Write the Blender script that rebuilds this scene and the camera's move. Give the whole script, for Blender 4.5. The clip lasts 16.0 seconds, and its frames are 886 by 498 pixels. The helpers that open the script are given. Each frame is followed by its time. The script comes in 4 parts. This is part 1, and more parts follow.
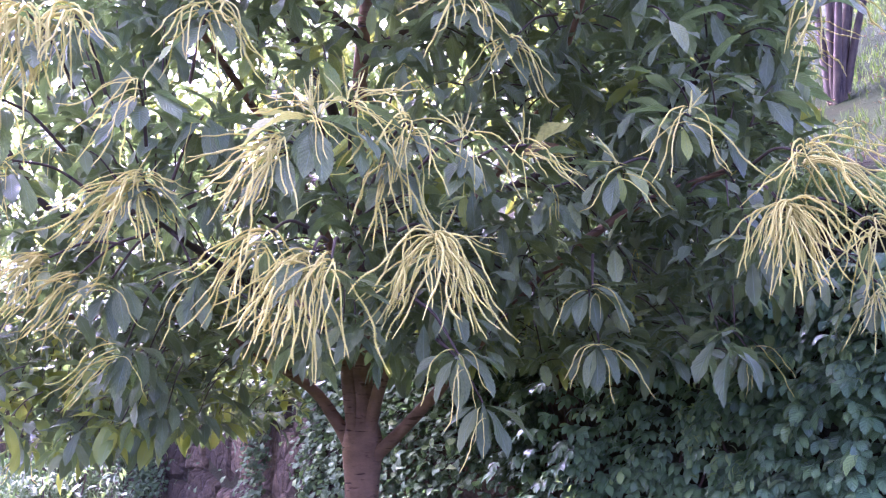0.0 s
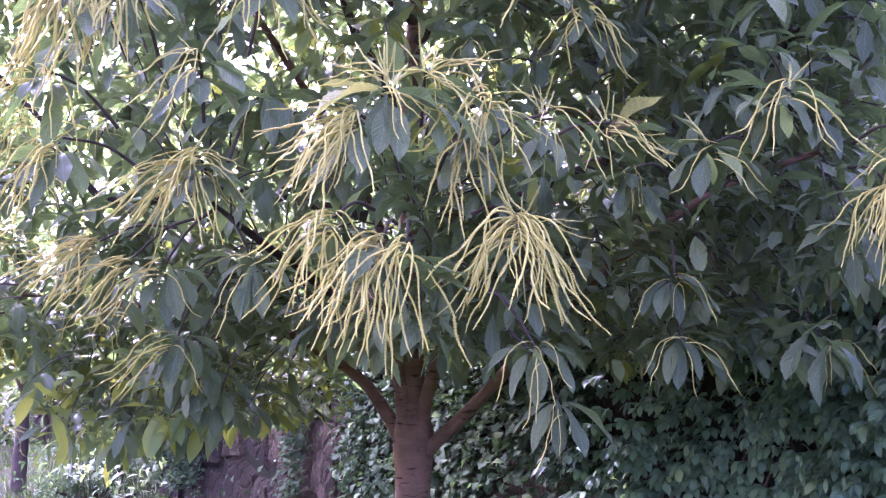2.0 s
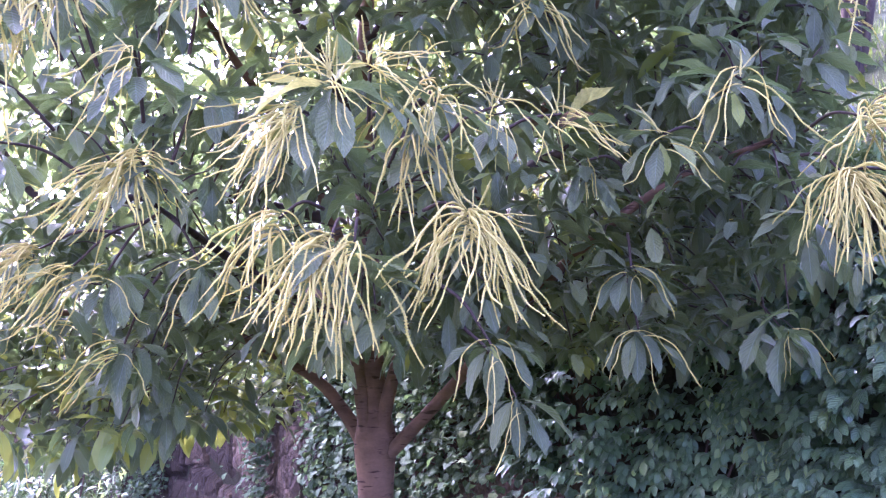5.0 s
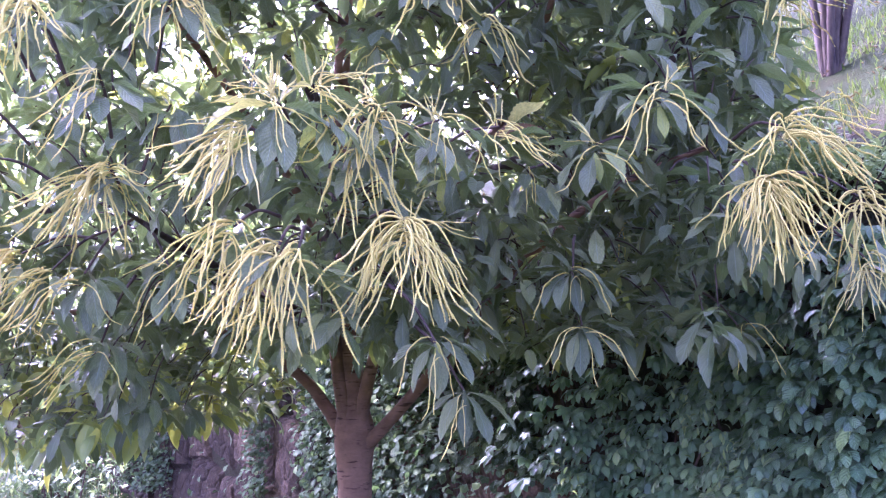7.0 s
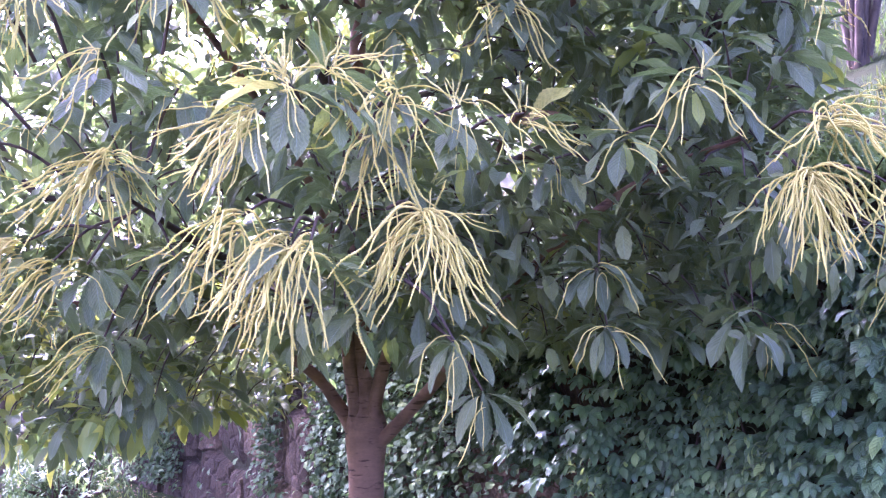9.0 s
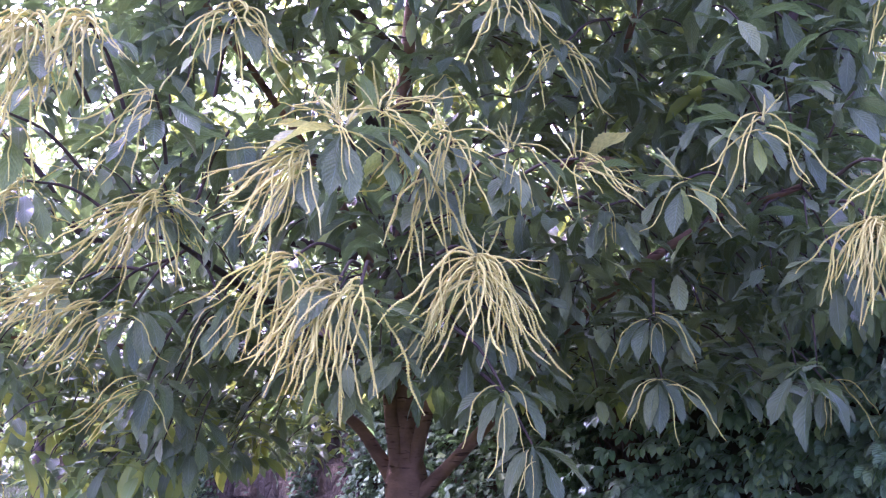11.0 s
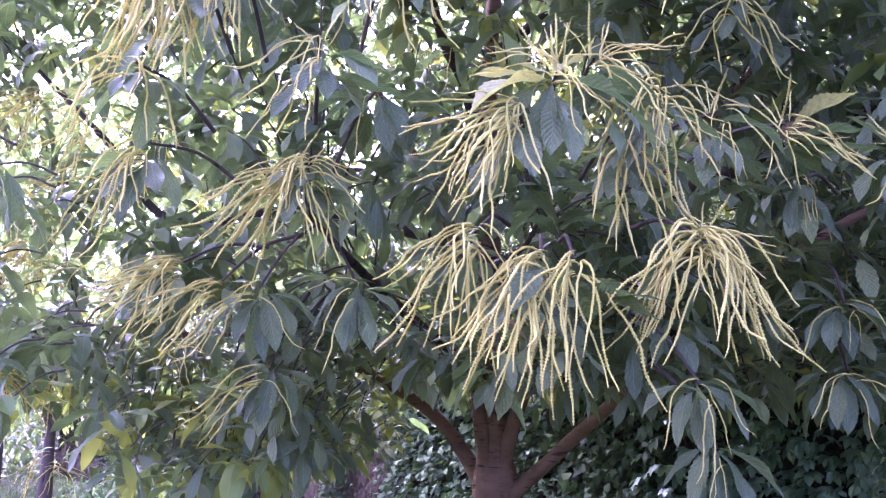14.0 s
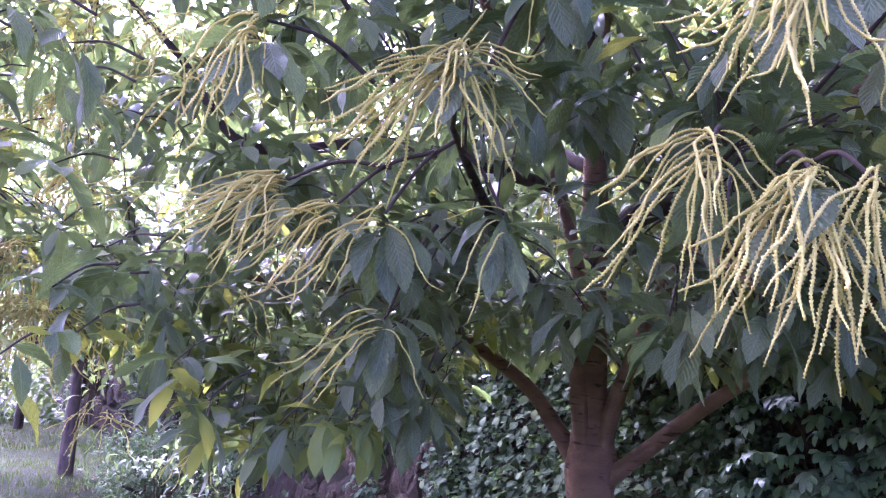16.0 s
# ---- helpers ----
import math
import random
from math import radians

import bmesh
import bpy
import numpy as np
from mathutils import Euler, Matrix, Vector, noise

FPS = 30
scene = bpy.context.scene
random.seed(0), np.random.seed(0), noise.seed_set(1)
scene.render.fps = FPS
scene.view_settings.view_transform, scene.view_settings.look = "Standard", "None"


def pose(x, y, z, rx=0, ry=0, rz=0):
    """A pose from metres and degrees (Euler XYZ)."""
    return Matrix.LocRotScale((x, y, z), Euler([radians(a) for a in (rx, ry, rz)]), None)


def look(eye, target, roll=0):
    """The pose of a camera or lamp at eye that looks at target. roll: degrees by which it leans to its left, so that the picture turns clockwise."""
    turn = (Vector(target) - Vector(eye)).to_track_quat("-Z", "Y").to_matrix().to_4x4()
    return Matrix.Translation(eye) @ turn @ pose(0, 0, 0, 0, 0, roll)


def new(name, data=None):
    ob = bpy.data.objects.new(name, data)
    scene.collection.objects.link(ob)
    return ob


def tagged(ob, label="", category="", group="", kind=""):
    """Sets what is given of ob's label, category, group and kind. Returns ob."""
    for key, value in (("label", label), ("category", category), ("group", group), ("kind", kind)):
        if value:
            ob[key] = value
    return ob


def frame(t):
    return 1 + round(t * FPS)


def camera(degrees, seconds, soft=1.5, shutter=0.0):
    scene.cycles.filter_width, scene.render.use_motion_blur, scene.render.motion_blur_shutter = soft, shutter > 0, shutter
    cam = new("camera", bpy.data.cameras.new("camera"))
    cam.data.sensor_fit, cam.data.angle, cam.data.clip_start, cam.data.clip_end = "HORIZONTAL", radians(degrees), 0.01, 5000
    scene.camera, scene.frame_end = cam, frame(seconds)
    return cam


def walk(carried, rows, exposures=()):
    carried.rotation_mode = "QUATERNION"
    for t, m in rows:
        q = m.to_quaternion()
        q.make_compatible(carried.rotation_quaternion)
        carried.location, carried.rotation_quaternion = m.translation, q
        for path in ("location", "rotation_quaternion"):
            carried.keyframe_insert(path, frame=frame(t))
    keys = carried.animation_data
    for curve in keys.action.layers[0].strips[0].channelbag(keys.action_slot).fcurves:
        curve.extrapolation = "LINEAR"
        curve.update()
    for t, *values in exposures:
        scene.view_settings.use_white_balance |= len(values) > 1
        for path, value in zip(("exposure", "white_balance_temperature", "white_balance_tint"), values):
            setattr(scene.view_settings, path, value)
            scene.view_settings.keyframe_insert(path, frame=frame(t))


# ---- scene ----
cam = camera(52.7, 16.0, soft=1.15)
PATH = [
    (0, (-0.005, 0.013, 1.508), (-0.003, 1.989, 1.818), 0.1),
    (0.5, (0.035, 0.039, 1.509), (-0.016, 2.017, 1.801), 0.6),
    (1, (0.04, 0.068, 1.508), (-0.026, 2.046, 1.798), 0.7),
    (1.5, (-0.037, 0.113, 1.514), (-0.103, 2.091, 1.804), 0.8),
    (2, (-0.128, 0.181, 1.518), (-0.191, 2.159, 1.806), 0.7),
    (2.5, (-0.193, 0.225, 1.523), (-0.255, 2.203, 1.81), 0.7),
    (3, (-0.207, 0.282, 1.529), (-0.262, 2.261, 1.816), 0.7),
    (3.5, (-0.188, 0.388, 1.529), (-0.232, 2.363, 1.843), 0.4),
    (4, (-0.167, 0.408, 1.525), (-0.204, 2.38, 1.855), 0.2),
    (4.5, (-0.137, 0.317, 1.521), (-0.148, 2.292, 1.837), -0.6),
    (5, (-0.098, 0.235, 1.522), (-0.081, 2.214, 1.808), -1.1),
    (5.2, (-0.078, 0.225, 1.515), (-0.058, 2.205, 1.798), -1.1),
    (7.3, (0.084, 0.022, 1.529), (0.071, 2.004, 1.793), -1.3),
    (7.5, (0.067, 0.003, 1.535), (0.062, 1.987, 1.787), -0.9),
    (8, (0.027, -0.001, 1.509), (0.033, 1.986, 1.733), -0.1),
    (8.5, (0.014, 0.034, 1.509), (0.024, 2.025, 1.695), -0.1),
    (9, (0.057, 0.191, 1.542), (0.022, 2.174, 1.799), -0.7),
    (9.2, (0.059, 0.243, 1.545), (0.005, 2.222, 1.832), -0.3),
    (11.3, (-0.004, 0.248, 1.543), (-0.124, 2.211, 1.909), 0.4),
    (11.5, (-0.027, 0.27, 1.549), (-0.146, 2.233, 1.908), 0.3),
    (12, (-0.119, 0.319, 1.549), (-0.226, 2.283, 1.91), 0.1),
    (12.5, (-0.17, 0.39, 1.547), (-0.275, 2.355, 1.906), 0.2),
    (13, (-0.184, 0.467, 1.551), (-0.29, 2.431, 1.911), 0.3),
    (13.5, (-0.274, 0.506, 1.552), (-0.383, 2.469, 1.917), 0.5),
    (14, (-0.442, 0.493, 1.536), (-0.539, 2.458, 1.894), 1.0),
    (14.5, (-0.547, 0.511, 1.524), (-0.638, 2.482, 1.849), 1.4),
    (15, (-0.601, 0.638, 1.519), (-0.713, 2.611, 1.831), 1.9),
    (15.5, (-0.665, 0.794, 1.522), (-0.855, 2.76, 1.836), 3.4),
    (16, (-0.773, 0.941, 1.509), (-0.914, 2.915, 1.799), 4.1),
]
walk(cam, [(t, look(eye, target, roll)) for t, eye, target, roll in PATH], [(0.0, 5.26, 4960, 71), (1.5, 5.03, 4970, 71), (3.5, 5.06, 4920, 71), (4.4, 5.42, 4880, 72), (5.0, 5.42, 4880, 73), (8.0, 5.38, 4920, 73), (8.5, 5.58, 4930, 73), (9.0, 5.53, 4930, 73), (11.5, 5.00, 4890, 72), (13.0, 5.12, 4870, 73), (14.5, 4.95, 4850, 73), (16.0, 4.74, 4850, 72)])

# ---- world, sun ----
SUN_ELEVATION, SUN_AZIMUTH = radians(44), radians(-33)      # azimuth clockwise from +y
world = bpy.data.worlds.new("sky")
scene.world = world
world.use_nodes = True
wn = world.node_tree.nodes
sky = wn.new("ShaderNodeTexSky")
sky.sky_type, sky.sun_disc = "NISHITA", False
sky.sun_elevation, sky.sun_rotation = SUN_ELEVATION, SUN_AZIMUTH % (2 * math.pi)
sky.air_density, sky.dust_density, sky.ozone_density = 0.3, 6.0, 0.0
wn["Background"].inputs["Strength"].default_value = 0.15
world.node_tree.links.new(sky.outputs["Color"], wn["Background"].inputs["Color"])
sun = new("sun", bpy.data.lights.new("sun", "SUN"))
sun.data.energy, sun.data.angle, sun.data.color = 1.0, radians(5.0), (1.0, 0.95, 0.87)
to_sun = Vector((math.sin(SUN_AZIMUTH) * math.cos(SUN_ELEVATION), math.cos(SUN_AZIMUTH) * math.cos(SUN_ELEVATION), math.sin(SUN_ELEVATION)))
sun.matrix_world = look(to_sun * 50, (0, 0, 0))


# ---- materials ----
def material(name, rough=0.6):
    m = bpy.data.materials.new(name)
    m.use_nodes = True
    p = m.node_tree.nodes["Principled BSDF"]
    p.inputs["Roughness"].default_value = rough
    return m, m.node_tree.nodes, m.node_tree.links, p


def ramp(nodes, *stops):
    r = nodes.new("ShaderNodeValToRGB")
    e = r.color_ramp.elements
    while len(e) < len(stops):
        e.new(0.5)
    for k, (at, col) in enumerate(stops):
        e[k].position, e[k].color = at, (*col, 1)
    return r


def math_node(nodes, links, op, a, b=None):
    n = nodes.new("ShaderNodeMath")
    n.operation = op
    for k, v in enumerate((a, b)):
        if v is None:
            continue
        if isinstance(v, (int, float)):
            n.inputs[k].default_value = v
        else:
            links.new(v, n.inputs[k])
    return n.outputs[0]


def noise_node(nodes, links, scale, detail=4, rough=0.6, coord=None):
    n = nodes.new("ShaderNodeTexNoise")
    n.inputs["Scale"].default_value, n.inputs["Detail"].default_value, n.inputs["Roughness"].default_value = scale, detail, rough
    if coord is not None:
        links.new(coord, n.inputs["Vector"])
    return n


def bump(nodes, links, height, strength, distance, target):
    b = nodes.new("ShaderNodeBump")
    b.inputs["Strength"].default_value, b.inputs["Distance"].default_value = strength, distance
    links.new(height, b.inputs["Height"])
    links.new(b.outputs["Normal"], target)
    return b


def mixed_random(nodes, links):
    """A random value that differs from object to object and from leaf to leaf of a joined mesh."""
    a = nodes.new("ShaderNodeObjectInfo").outputs["Random"]
    b = nodes.new("ShaderNodeNewGeometry").outputs["Random Per Island"]
    return math_node(nodes, links, "FRACT", math_node(nodes, links, "ADD", a, b))


def leaf_material(name, stops, glow, veins=14.0, rough=0.36, through_amount=0.3, relief=0.5, gloss=0.55):
    """Leaf blade: colour differs leaf by leaf, lighter midrib and side veins with relief, and light passing through the blade."""
    m, n, l, p = material(name, rough)
    p.inputs["Specular IOR Level"].default_value = gloss
    rnd = mixed_random(n, l)
    col = ramp(n, *stops)
    l.new(rnd, col.inputs["Fac"])
    uv = n.new("ShaderNodeUVMap")
    sep = n.new("ShaderNodeSeparateXYZ")
    l.new(uv.outputs["UV"], sep.inputs[0])
    side = math_node(n, l, "ABSOLUTE", math_node(n, l, "SUBTRACT", sep.outputs["Y"], 0.5))
    rib = math_node(n, l, "LESS_THAN", side, 0.025)
    wave = math_node(n, l, "SINE", math_node(n, l, "MULTIPLY", math_node(n, l, "SUBTRACT", sep.outputs["X"], math_node(n, l, "MULTIPLY", side, 0.32)), veins * 2 * math.pi))
    vein = math_node(n, l, "GREATER_THAN", wave, 0.9)
    line = math_node(n, l, "MULTIPLY", math_node(n, l, "MAXIMUM", rib, math_node(n, l, "MULTIPLY", vein, 0.4)), 0.45)
    mott = noise_node(n, l, 18, 3)
    shade = n.new("ShaderNodeMix")
    shade.data_type, shade.blend_type = "RGBA", "MULTIPLY"
    shade.inputs["Factor"].default_value = 0.5
    grey = ramp(n, (0.3, (0.55, 0.6, 0.5)), (0.7, (1.25, 1.2, 1.1)))
    l.new(mott.outputs["Fac"], grey.inputs["Fac"])
    l.new(col.outputs["Color"], shade.inputs["A"])
    l.new(grey.outputs["Color"], shade.inputs["B"])
    mix = n.new("ShaderNodeMix")
    mix.data_type = "RGBA"
    l.new(line, mix.inputs["Factor"])
    l.new(shade.outputs["Result"], mix.inputs["A"])
    mix.inputs["B"].default_value = (0.17, 0.22, 0.13, 1)
    l.new(mix.outputs["Result"], p.inputs["Base Color"])
    bump(n, l, wave, relief, 0.0012, p.inputs["Normal"])
    tr = n.new("ShaderNodeBsdfTranslucent")
    tint = n.new("ShaderNodeMix")
    tint.data_type, tint.blend_type = "RGBA", "MULTIPLY"
    tint.inputs["Factor"].default_value = 1.0
    l.new(grey.outputs["Color"], tint.inputs["A"])
    tint.inputs["B"].default_value = (*glow, 1)
    l.new(tint.outputs["Result"], tr.inputs["Color"])
    add = n.new("ShaderNodeMixShader")
    add.inputs["Fac"].default_value = through_amount
    l.new(p.outputs[0], add.inputs[1])
    l.new(tr.outputs[0], add.inputs[2])
    l.new(add.outputs[0], n["Material Output"].inputs["Surface"])
    return m


LEAF = leaf_material("chestnut_leaf", [(0.0, (0.060, 0.077, 0.031)), (0.45, (0.086, 0.104, 0.039)), (0.8, (0.114, 0.132, 0.048)), (0.97, (0.145, 0.162, 0.052)), (1.0, (0.22, 0.25, 0.07))], (0.24, 0.36, 0.09), rough=0.46, through_amount=0.22, relief=0.55, gloss=0.20)
YOUNG = leaf_material("young_leaf", [(0.0, (0.22, 0.22, 0.075)), (0.5, (0.28, 0.27, 0.10)), (1.0, (0.36, 0.33, 0.14))], (0.50, 0.50, 0.12), rough=0.6, relief=0.3, gloss=0.2)
# lighter tint standing in for sunlight on leaves; also used for young blades
YELLOW = leaf_material("yellow_sun_tint_leaf", [(0.0, (0.09, 0.135, 0.03)), (0.5, (0.14, 0.19, 0.04)), (1.0, (0.23, 0.26, 0.05))], (0.44, 0.47, 0.06), rough=0.55, through_amount=0.35, relief=0.3, gloss=0.22)
CREEPER = leaf_material("creeper_leaf", [(0.0, (0.055, 0.110, 0.044)), (0.5, (0.085, 0.148, 0.056)), (0.9, (0.115, 0.188, 0.066)), (1.0, (0.20, 0.28, 0.08))], (0.20, 0.38, 0.10), veins=7.0, rough=0.38, through_amount=0.2, gloss=0.42)
IVY = leaf_material("ivy_leaf", [(0.0, (0.026, 0.044, 0.018)), (0.5, (0.045, 0.070, 0.029)), (0.9, (0.072, 0.100, 0.042)), (1.0, (0.14, 0.18, 0.06))], (0.14, 0.24, 0.06), veins=5.0, rough=0.72, through_amount=0.15, gloss=0.09)
BUSH = leaf_material("bush_leaf", [(0.0, (0.05, 0.085, 0.035)), (0.6, (0.085, 0.125, 0.055)), (1.0, (0.15, 0.20, 0.08))], (0.26, 0.36, 0.08), veins=6.0, rough=0.5, through_amount=0.25, gloss=0.3)
FRESH = leaf_material("fresh_leaf", [(0.0, (0.085, 0.14, 0.045)), (0.6, (0.125, 0.185, 0.06)), (1.0, (0.20, 0.26, 0.08))], (0.34, 0.46, 0.10), veins=6.0, rough=0.55, through_amount=0.3, gloss=0.22)
GRASS = leaf_material("grass_blade", [(0.0, (0.040, 0.076, 0.008)), (0.6, (0.068, 0.112, 0.012)), (1.0, (0.13, 0.15, 0.028))], (0.15, 0.22, 0.03), veins=1.0, rough=0.7, through_amount=0.2, relief=0.0, gloss=0.06)


def catkin_material(name, stops):
    m, n, l, p = material(name, 0.75)
    col = ramp(n, *stops)
    rnd = mixed_random(n, l)
    geo = n.new("ShaderNodeNewGeometry")
    fuzz = noise_node(n, l, 420, 2, coord=geo.outputs["Position"])
    l.new(math_node(n, l, "ADD", math_node(n, l, "MULTIPLY", rnd, 0.6), math_node(n, l, "MULTIPLY", fuzz.outputs["Fac"], 0.4)), col.inputs["Fac"])
    l.new(col.outputs["Color"], p.inputs["Base Color"])
    bump(n, l, fuzz.outputs["Fac"], 0.8, 0.002, p.inputs["Normal"])
    tr = n.new("ShaderNodeBsdfTranslucent")
    tr.inputs["Color"].default_value = (0.62, 0.54, 0.11, 1)
    add = n.new("ShaderNodeMixShader")
    add.inputs["Fac"].default_value = 0.3
    l.new(p.outputs[0], add.inputs[1])
    l.new(tr.outputs[0], add.inputs[2])
    l.new(add.outputs[0], n["Material Output"].inputs["Surface"])
    return m


CATKIN = catkin_material("catkin_cream", [(0.0, (0.335, 0.285, 0.042)), (0.5, (0.505, 0.435, 0.080)), (1.0, (0.645, 0.56, 0.15))])
BUD = catkin_material("catkin_green", [(0.0, (0.38, 0.35, 0.06)), (1.0, (0.58, 0.53, 0.15))])


def bark_material(name, dark, light, scale, rings=True):
    m, n, l, p = material(name, 0.85)
    p.inputs["Specular IOR Level"].default_value = 0.2
    geo = n.new("ShaderNodeTexCoord")
    big = noise_node(n, l, scale * 0.35, 5, coord=geo.outputs["Object"])
    stretch = n.new("ShaderNodeMapping")
    stretch.inputs["Scale"].default_value = (1.0, 1.0, 2.2 if rings else 0.25)
    l.new(geo.outputs["Object"], stretch.inputs["Vector"])
    fine = noise_node(n, l, scale, 6, 0.7, stretch.outputs["Vector"])
    f = math_node(n, l, "ADD", math_node(n, l, "MULTIPLY", big.outputs["Fac"], 0.5), math_node(n, l, "MULTIPLY", fine.outputs["Fac"], 0.5))
    col = ramp(n, (0.32, dark), (0.66, light))
    l.new(f, col.inputs["Fac"])
    flat = n.new("ShaderNodeMapping")
    flat.inputs["Scale"].default_value = (1.0, 1.0, 5.5 if rings else 0.12)
    l.new(geo.outputs["Object"], flat.inputs["Vector"])
    scar = ramp(n, (0.60, (1, 1, 1)), (0.68, (0.35, 0.3, 0.3)))
    l.new(noise_node(n, l, scale * 1.2, 3, 0.5, flat.outputs["Vector"]).outputs["Fac"], scar.inputs["Fac"])
    mix = n.new("ShaderNodeMix")
    mix.data_type, mix.blend_type = "RGBA", "MULTIPLY"
    mix.inputs["Factor"].default_value = 1.0
    l.new(col.outputs["Color"], mix.inputs["A"])
    l.new(scar.outputs["Color"], mix.inputs["B"])
    l.new(mix.outputs["Result"], p.inputs["Base Color"])
    bump(n, l, math_node(n, l, "ADD", fine.outputs["Fac"], math_node(n, l, "MULTIPLY", scar.outputs["Color"], 0.4)), 0.8, 0.01, p.inputs["Normal"])
    return m


BARK = bark_material("chestnut_bark", (0.062, 0.034, 0.015), (0.190, 0.112, 0.050), 9)
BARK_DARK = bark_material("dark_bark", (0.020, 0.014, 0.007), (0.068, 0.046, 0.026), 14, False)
BARK_GREY = bark_material("grey_bark", (0.040, 0.027, 0.018), (0.13, 0.088, 0.058), 16, False)


FURROWED = bark_material("furrowed_bark", (0.010, 0.007, 0.004), (0.075, 0.055, 0.030), 34, False)


def stone_material():
    m, n, l, p = material("pink_stone", 0.9)
    p.inputs["Specular IOR Level"].default_value = 0.15
    geo = n.new("ShaderNodeNewGeometry")
    rnd = mixed_random(n, l)
    a = noise_node(n, l, 2.2, 6, 0.65, geo.outputs["Position"])
    b = noise_node(n, l, 26, 6, 0.7, geo.outputs["Position"])
    f = math_node(n, l, "ADD", math_node(n, l, "MULTIPLY", a.outputs["Fac"], 0.5), math_node(n, l, "ADD", math_node(n, l, "MULTIPLY", b.outputs["Fac"], 0.35), math_node(n, l, "MULTIPLY", rnd, 0.15)))
    col = ramp(n, (0.30, (0.010, 0.007, 0.003)), (0.5, (0.034, 0.024, 0.010)), (0.72, (0.15, 0.106, 0.052)))
    l.new(f, col.inputs["Fac"])
    l.new(col.outputs["Color"], p.inputs["Base Color"])
    crack = n.new("ShaderNodeTexVoronoi")
    crack.feature = "DISTANCE_TO_EDGE"
    crack.inputs["Scale"].default_value = 4.5
    warp = n.new("ShaderNodeVectorMath")
    warp.operation = "ADD"
    shift = n.new("ShaderNodeVectorMath")
    shift.operation = "SCALE"
    shift.inputs["Scale"].default_value = 0.25
    l.new(a.outputs["Color"], shift.inputs[0])
    l.new(geo.outputs["Position"], warp.inputs[0])
    l.new(shift.outputs[0], warp.inputs[1])
    l.new(warp.outputs[0], crack.inputs["Vector"])
    edge = math_node(n, l, "MINIMUM", math_node(n, l, "MULTIPLY", crack.outputs["Distance"], 7.0), 1.0)
    bump(n, l, math_node(n, l, "ADD", b.outputs["Fac"], math_node(n, l, "MULTIPLY", edge, 0.8)), 1.0, 0.045, p.inputs["Normal"])
    return m


def soil_material(name, dark, light, grass, scale):
    m, n, l, p = material(name, 0.95)
    p.inputs["Specular IOR Level"].default_value = 0.05
    geo = n.new("ShaderNodeNewGeometry")
    a = noise_node(n, l, scale, 6, 0.65, geo.outputs["Position"])
    b = noise_node(n, l, scale * 18, 5, 0.7, geo.outputs["Position"])
    col = ramp(n, (0.35, dark), (0.65, light))
    l.new(b.outputs["Fac"], col.inputs["Fac"])
    g = ramp(n, (0.3, tuple(c * 0.5 for c in grass)), (0.75, grass))
    l.new(b.outputs["Fac"], g.inputs["Fac"])
    fac = ramp(n, (0.32, (0, 0, 0)), (0.48, (1, 1, 1)))
    l.new(a.outputs["Fac"], fac.inputs["Fac"])
    mix = n.new("ShaderNodeMix")
    mix.data_type = "RGBA"
    up = n.new("ShaderNodeSeparateXYZ")
    l.new(geo.outputs["True Normal"], up.inputs[0])
    level = ramp(n, (0.70, (0.85, 0.85, 0.85)), (0.85, (1, 1, 1)))       # little grass holds on steep earth
    l.new(up.outputs["Z"], level.inputs["Fac"])
    l.new(math_node(n, l, "MULTIPLY", fac.outputs["Color"], level.outputs["Color"]), mix.inputs["Factor"])
    l.new(col.outputs["Color"], mix.inputs["A"])
    l.new(g.outputs["Color"], mix.inputs["B"])
    l.new(mix.outputs["Result"], p.inputs["Base Color"])
    bump(n, l, b.outputs["Fac"], 1.0, 0.06, p.inputs["Normal"])
    return m


STONE = stone_material()
MORTAR = soil_material("mortar", (0.03, 0.02, 0.011), (0.08, 0.054, 0.03), (0.04, 0.045, 0.02), 3)
SOIL = soil_material("grassy_soil", (0.018, 0.014, 0.006), (0.040, 0.031, 0.013), (0.026, 0.039, 0.008), 1.1)


# ---- mesh helpers ----
def mesh_of(name, verts, faces, mat, uvs=None, smooth=True):
    me = bpy.data.meshes.new(name)
    verts, faces = np.asarray(verts, np.float32), np.asarray(faces, np.int32)
    k = faces.shape[1]
    me.vertices.add(len(verts))
    me.vertices.foreach_set("co", verts.ravel())
    me.loops.add(faces.size)
    me.loops.foreach_set("vertex_index", faces.ravel())
    me.polygons.add(len(faces))
    me.polygons.foreach_set("loop_start", np.arange(0, faces.size, k, dtype=np.int32))
    me.polygons.foreach_set("loop_total", np.full(len(faces), k, np.int32))
    me.polygons.foreach_set("use_smooth", np.full(len(faces), smooth))
    if uvs is not None:
        layer = me.uv_layers.new(name="UVMap")
        layer.data.foreach_set("uv", np.asarray(uvs, np.float32)[faces.ravel()].ravel())
    me.materials.append(mat)
    me.update(calc_edges=True)
    me.validate()
    return me


def put(name, me, parent=None, m=None, label=""):
    ob = new(name, me)
    if parent is not None:
        ob.parent = parent
    if m is not None:
        ob.matrix_basis = m
    return tagged(ob, label) if label else ob


def thing(name, place, label, category, group="", kind=""):
    ob = new(name)
    ob.location = place
    return tagged(ob, label, category, group, kind)


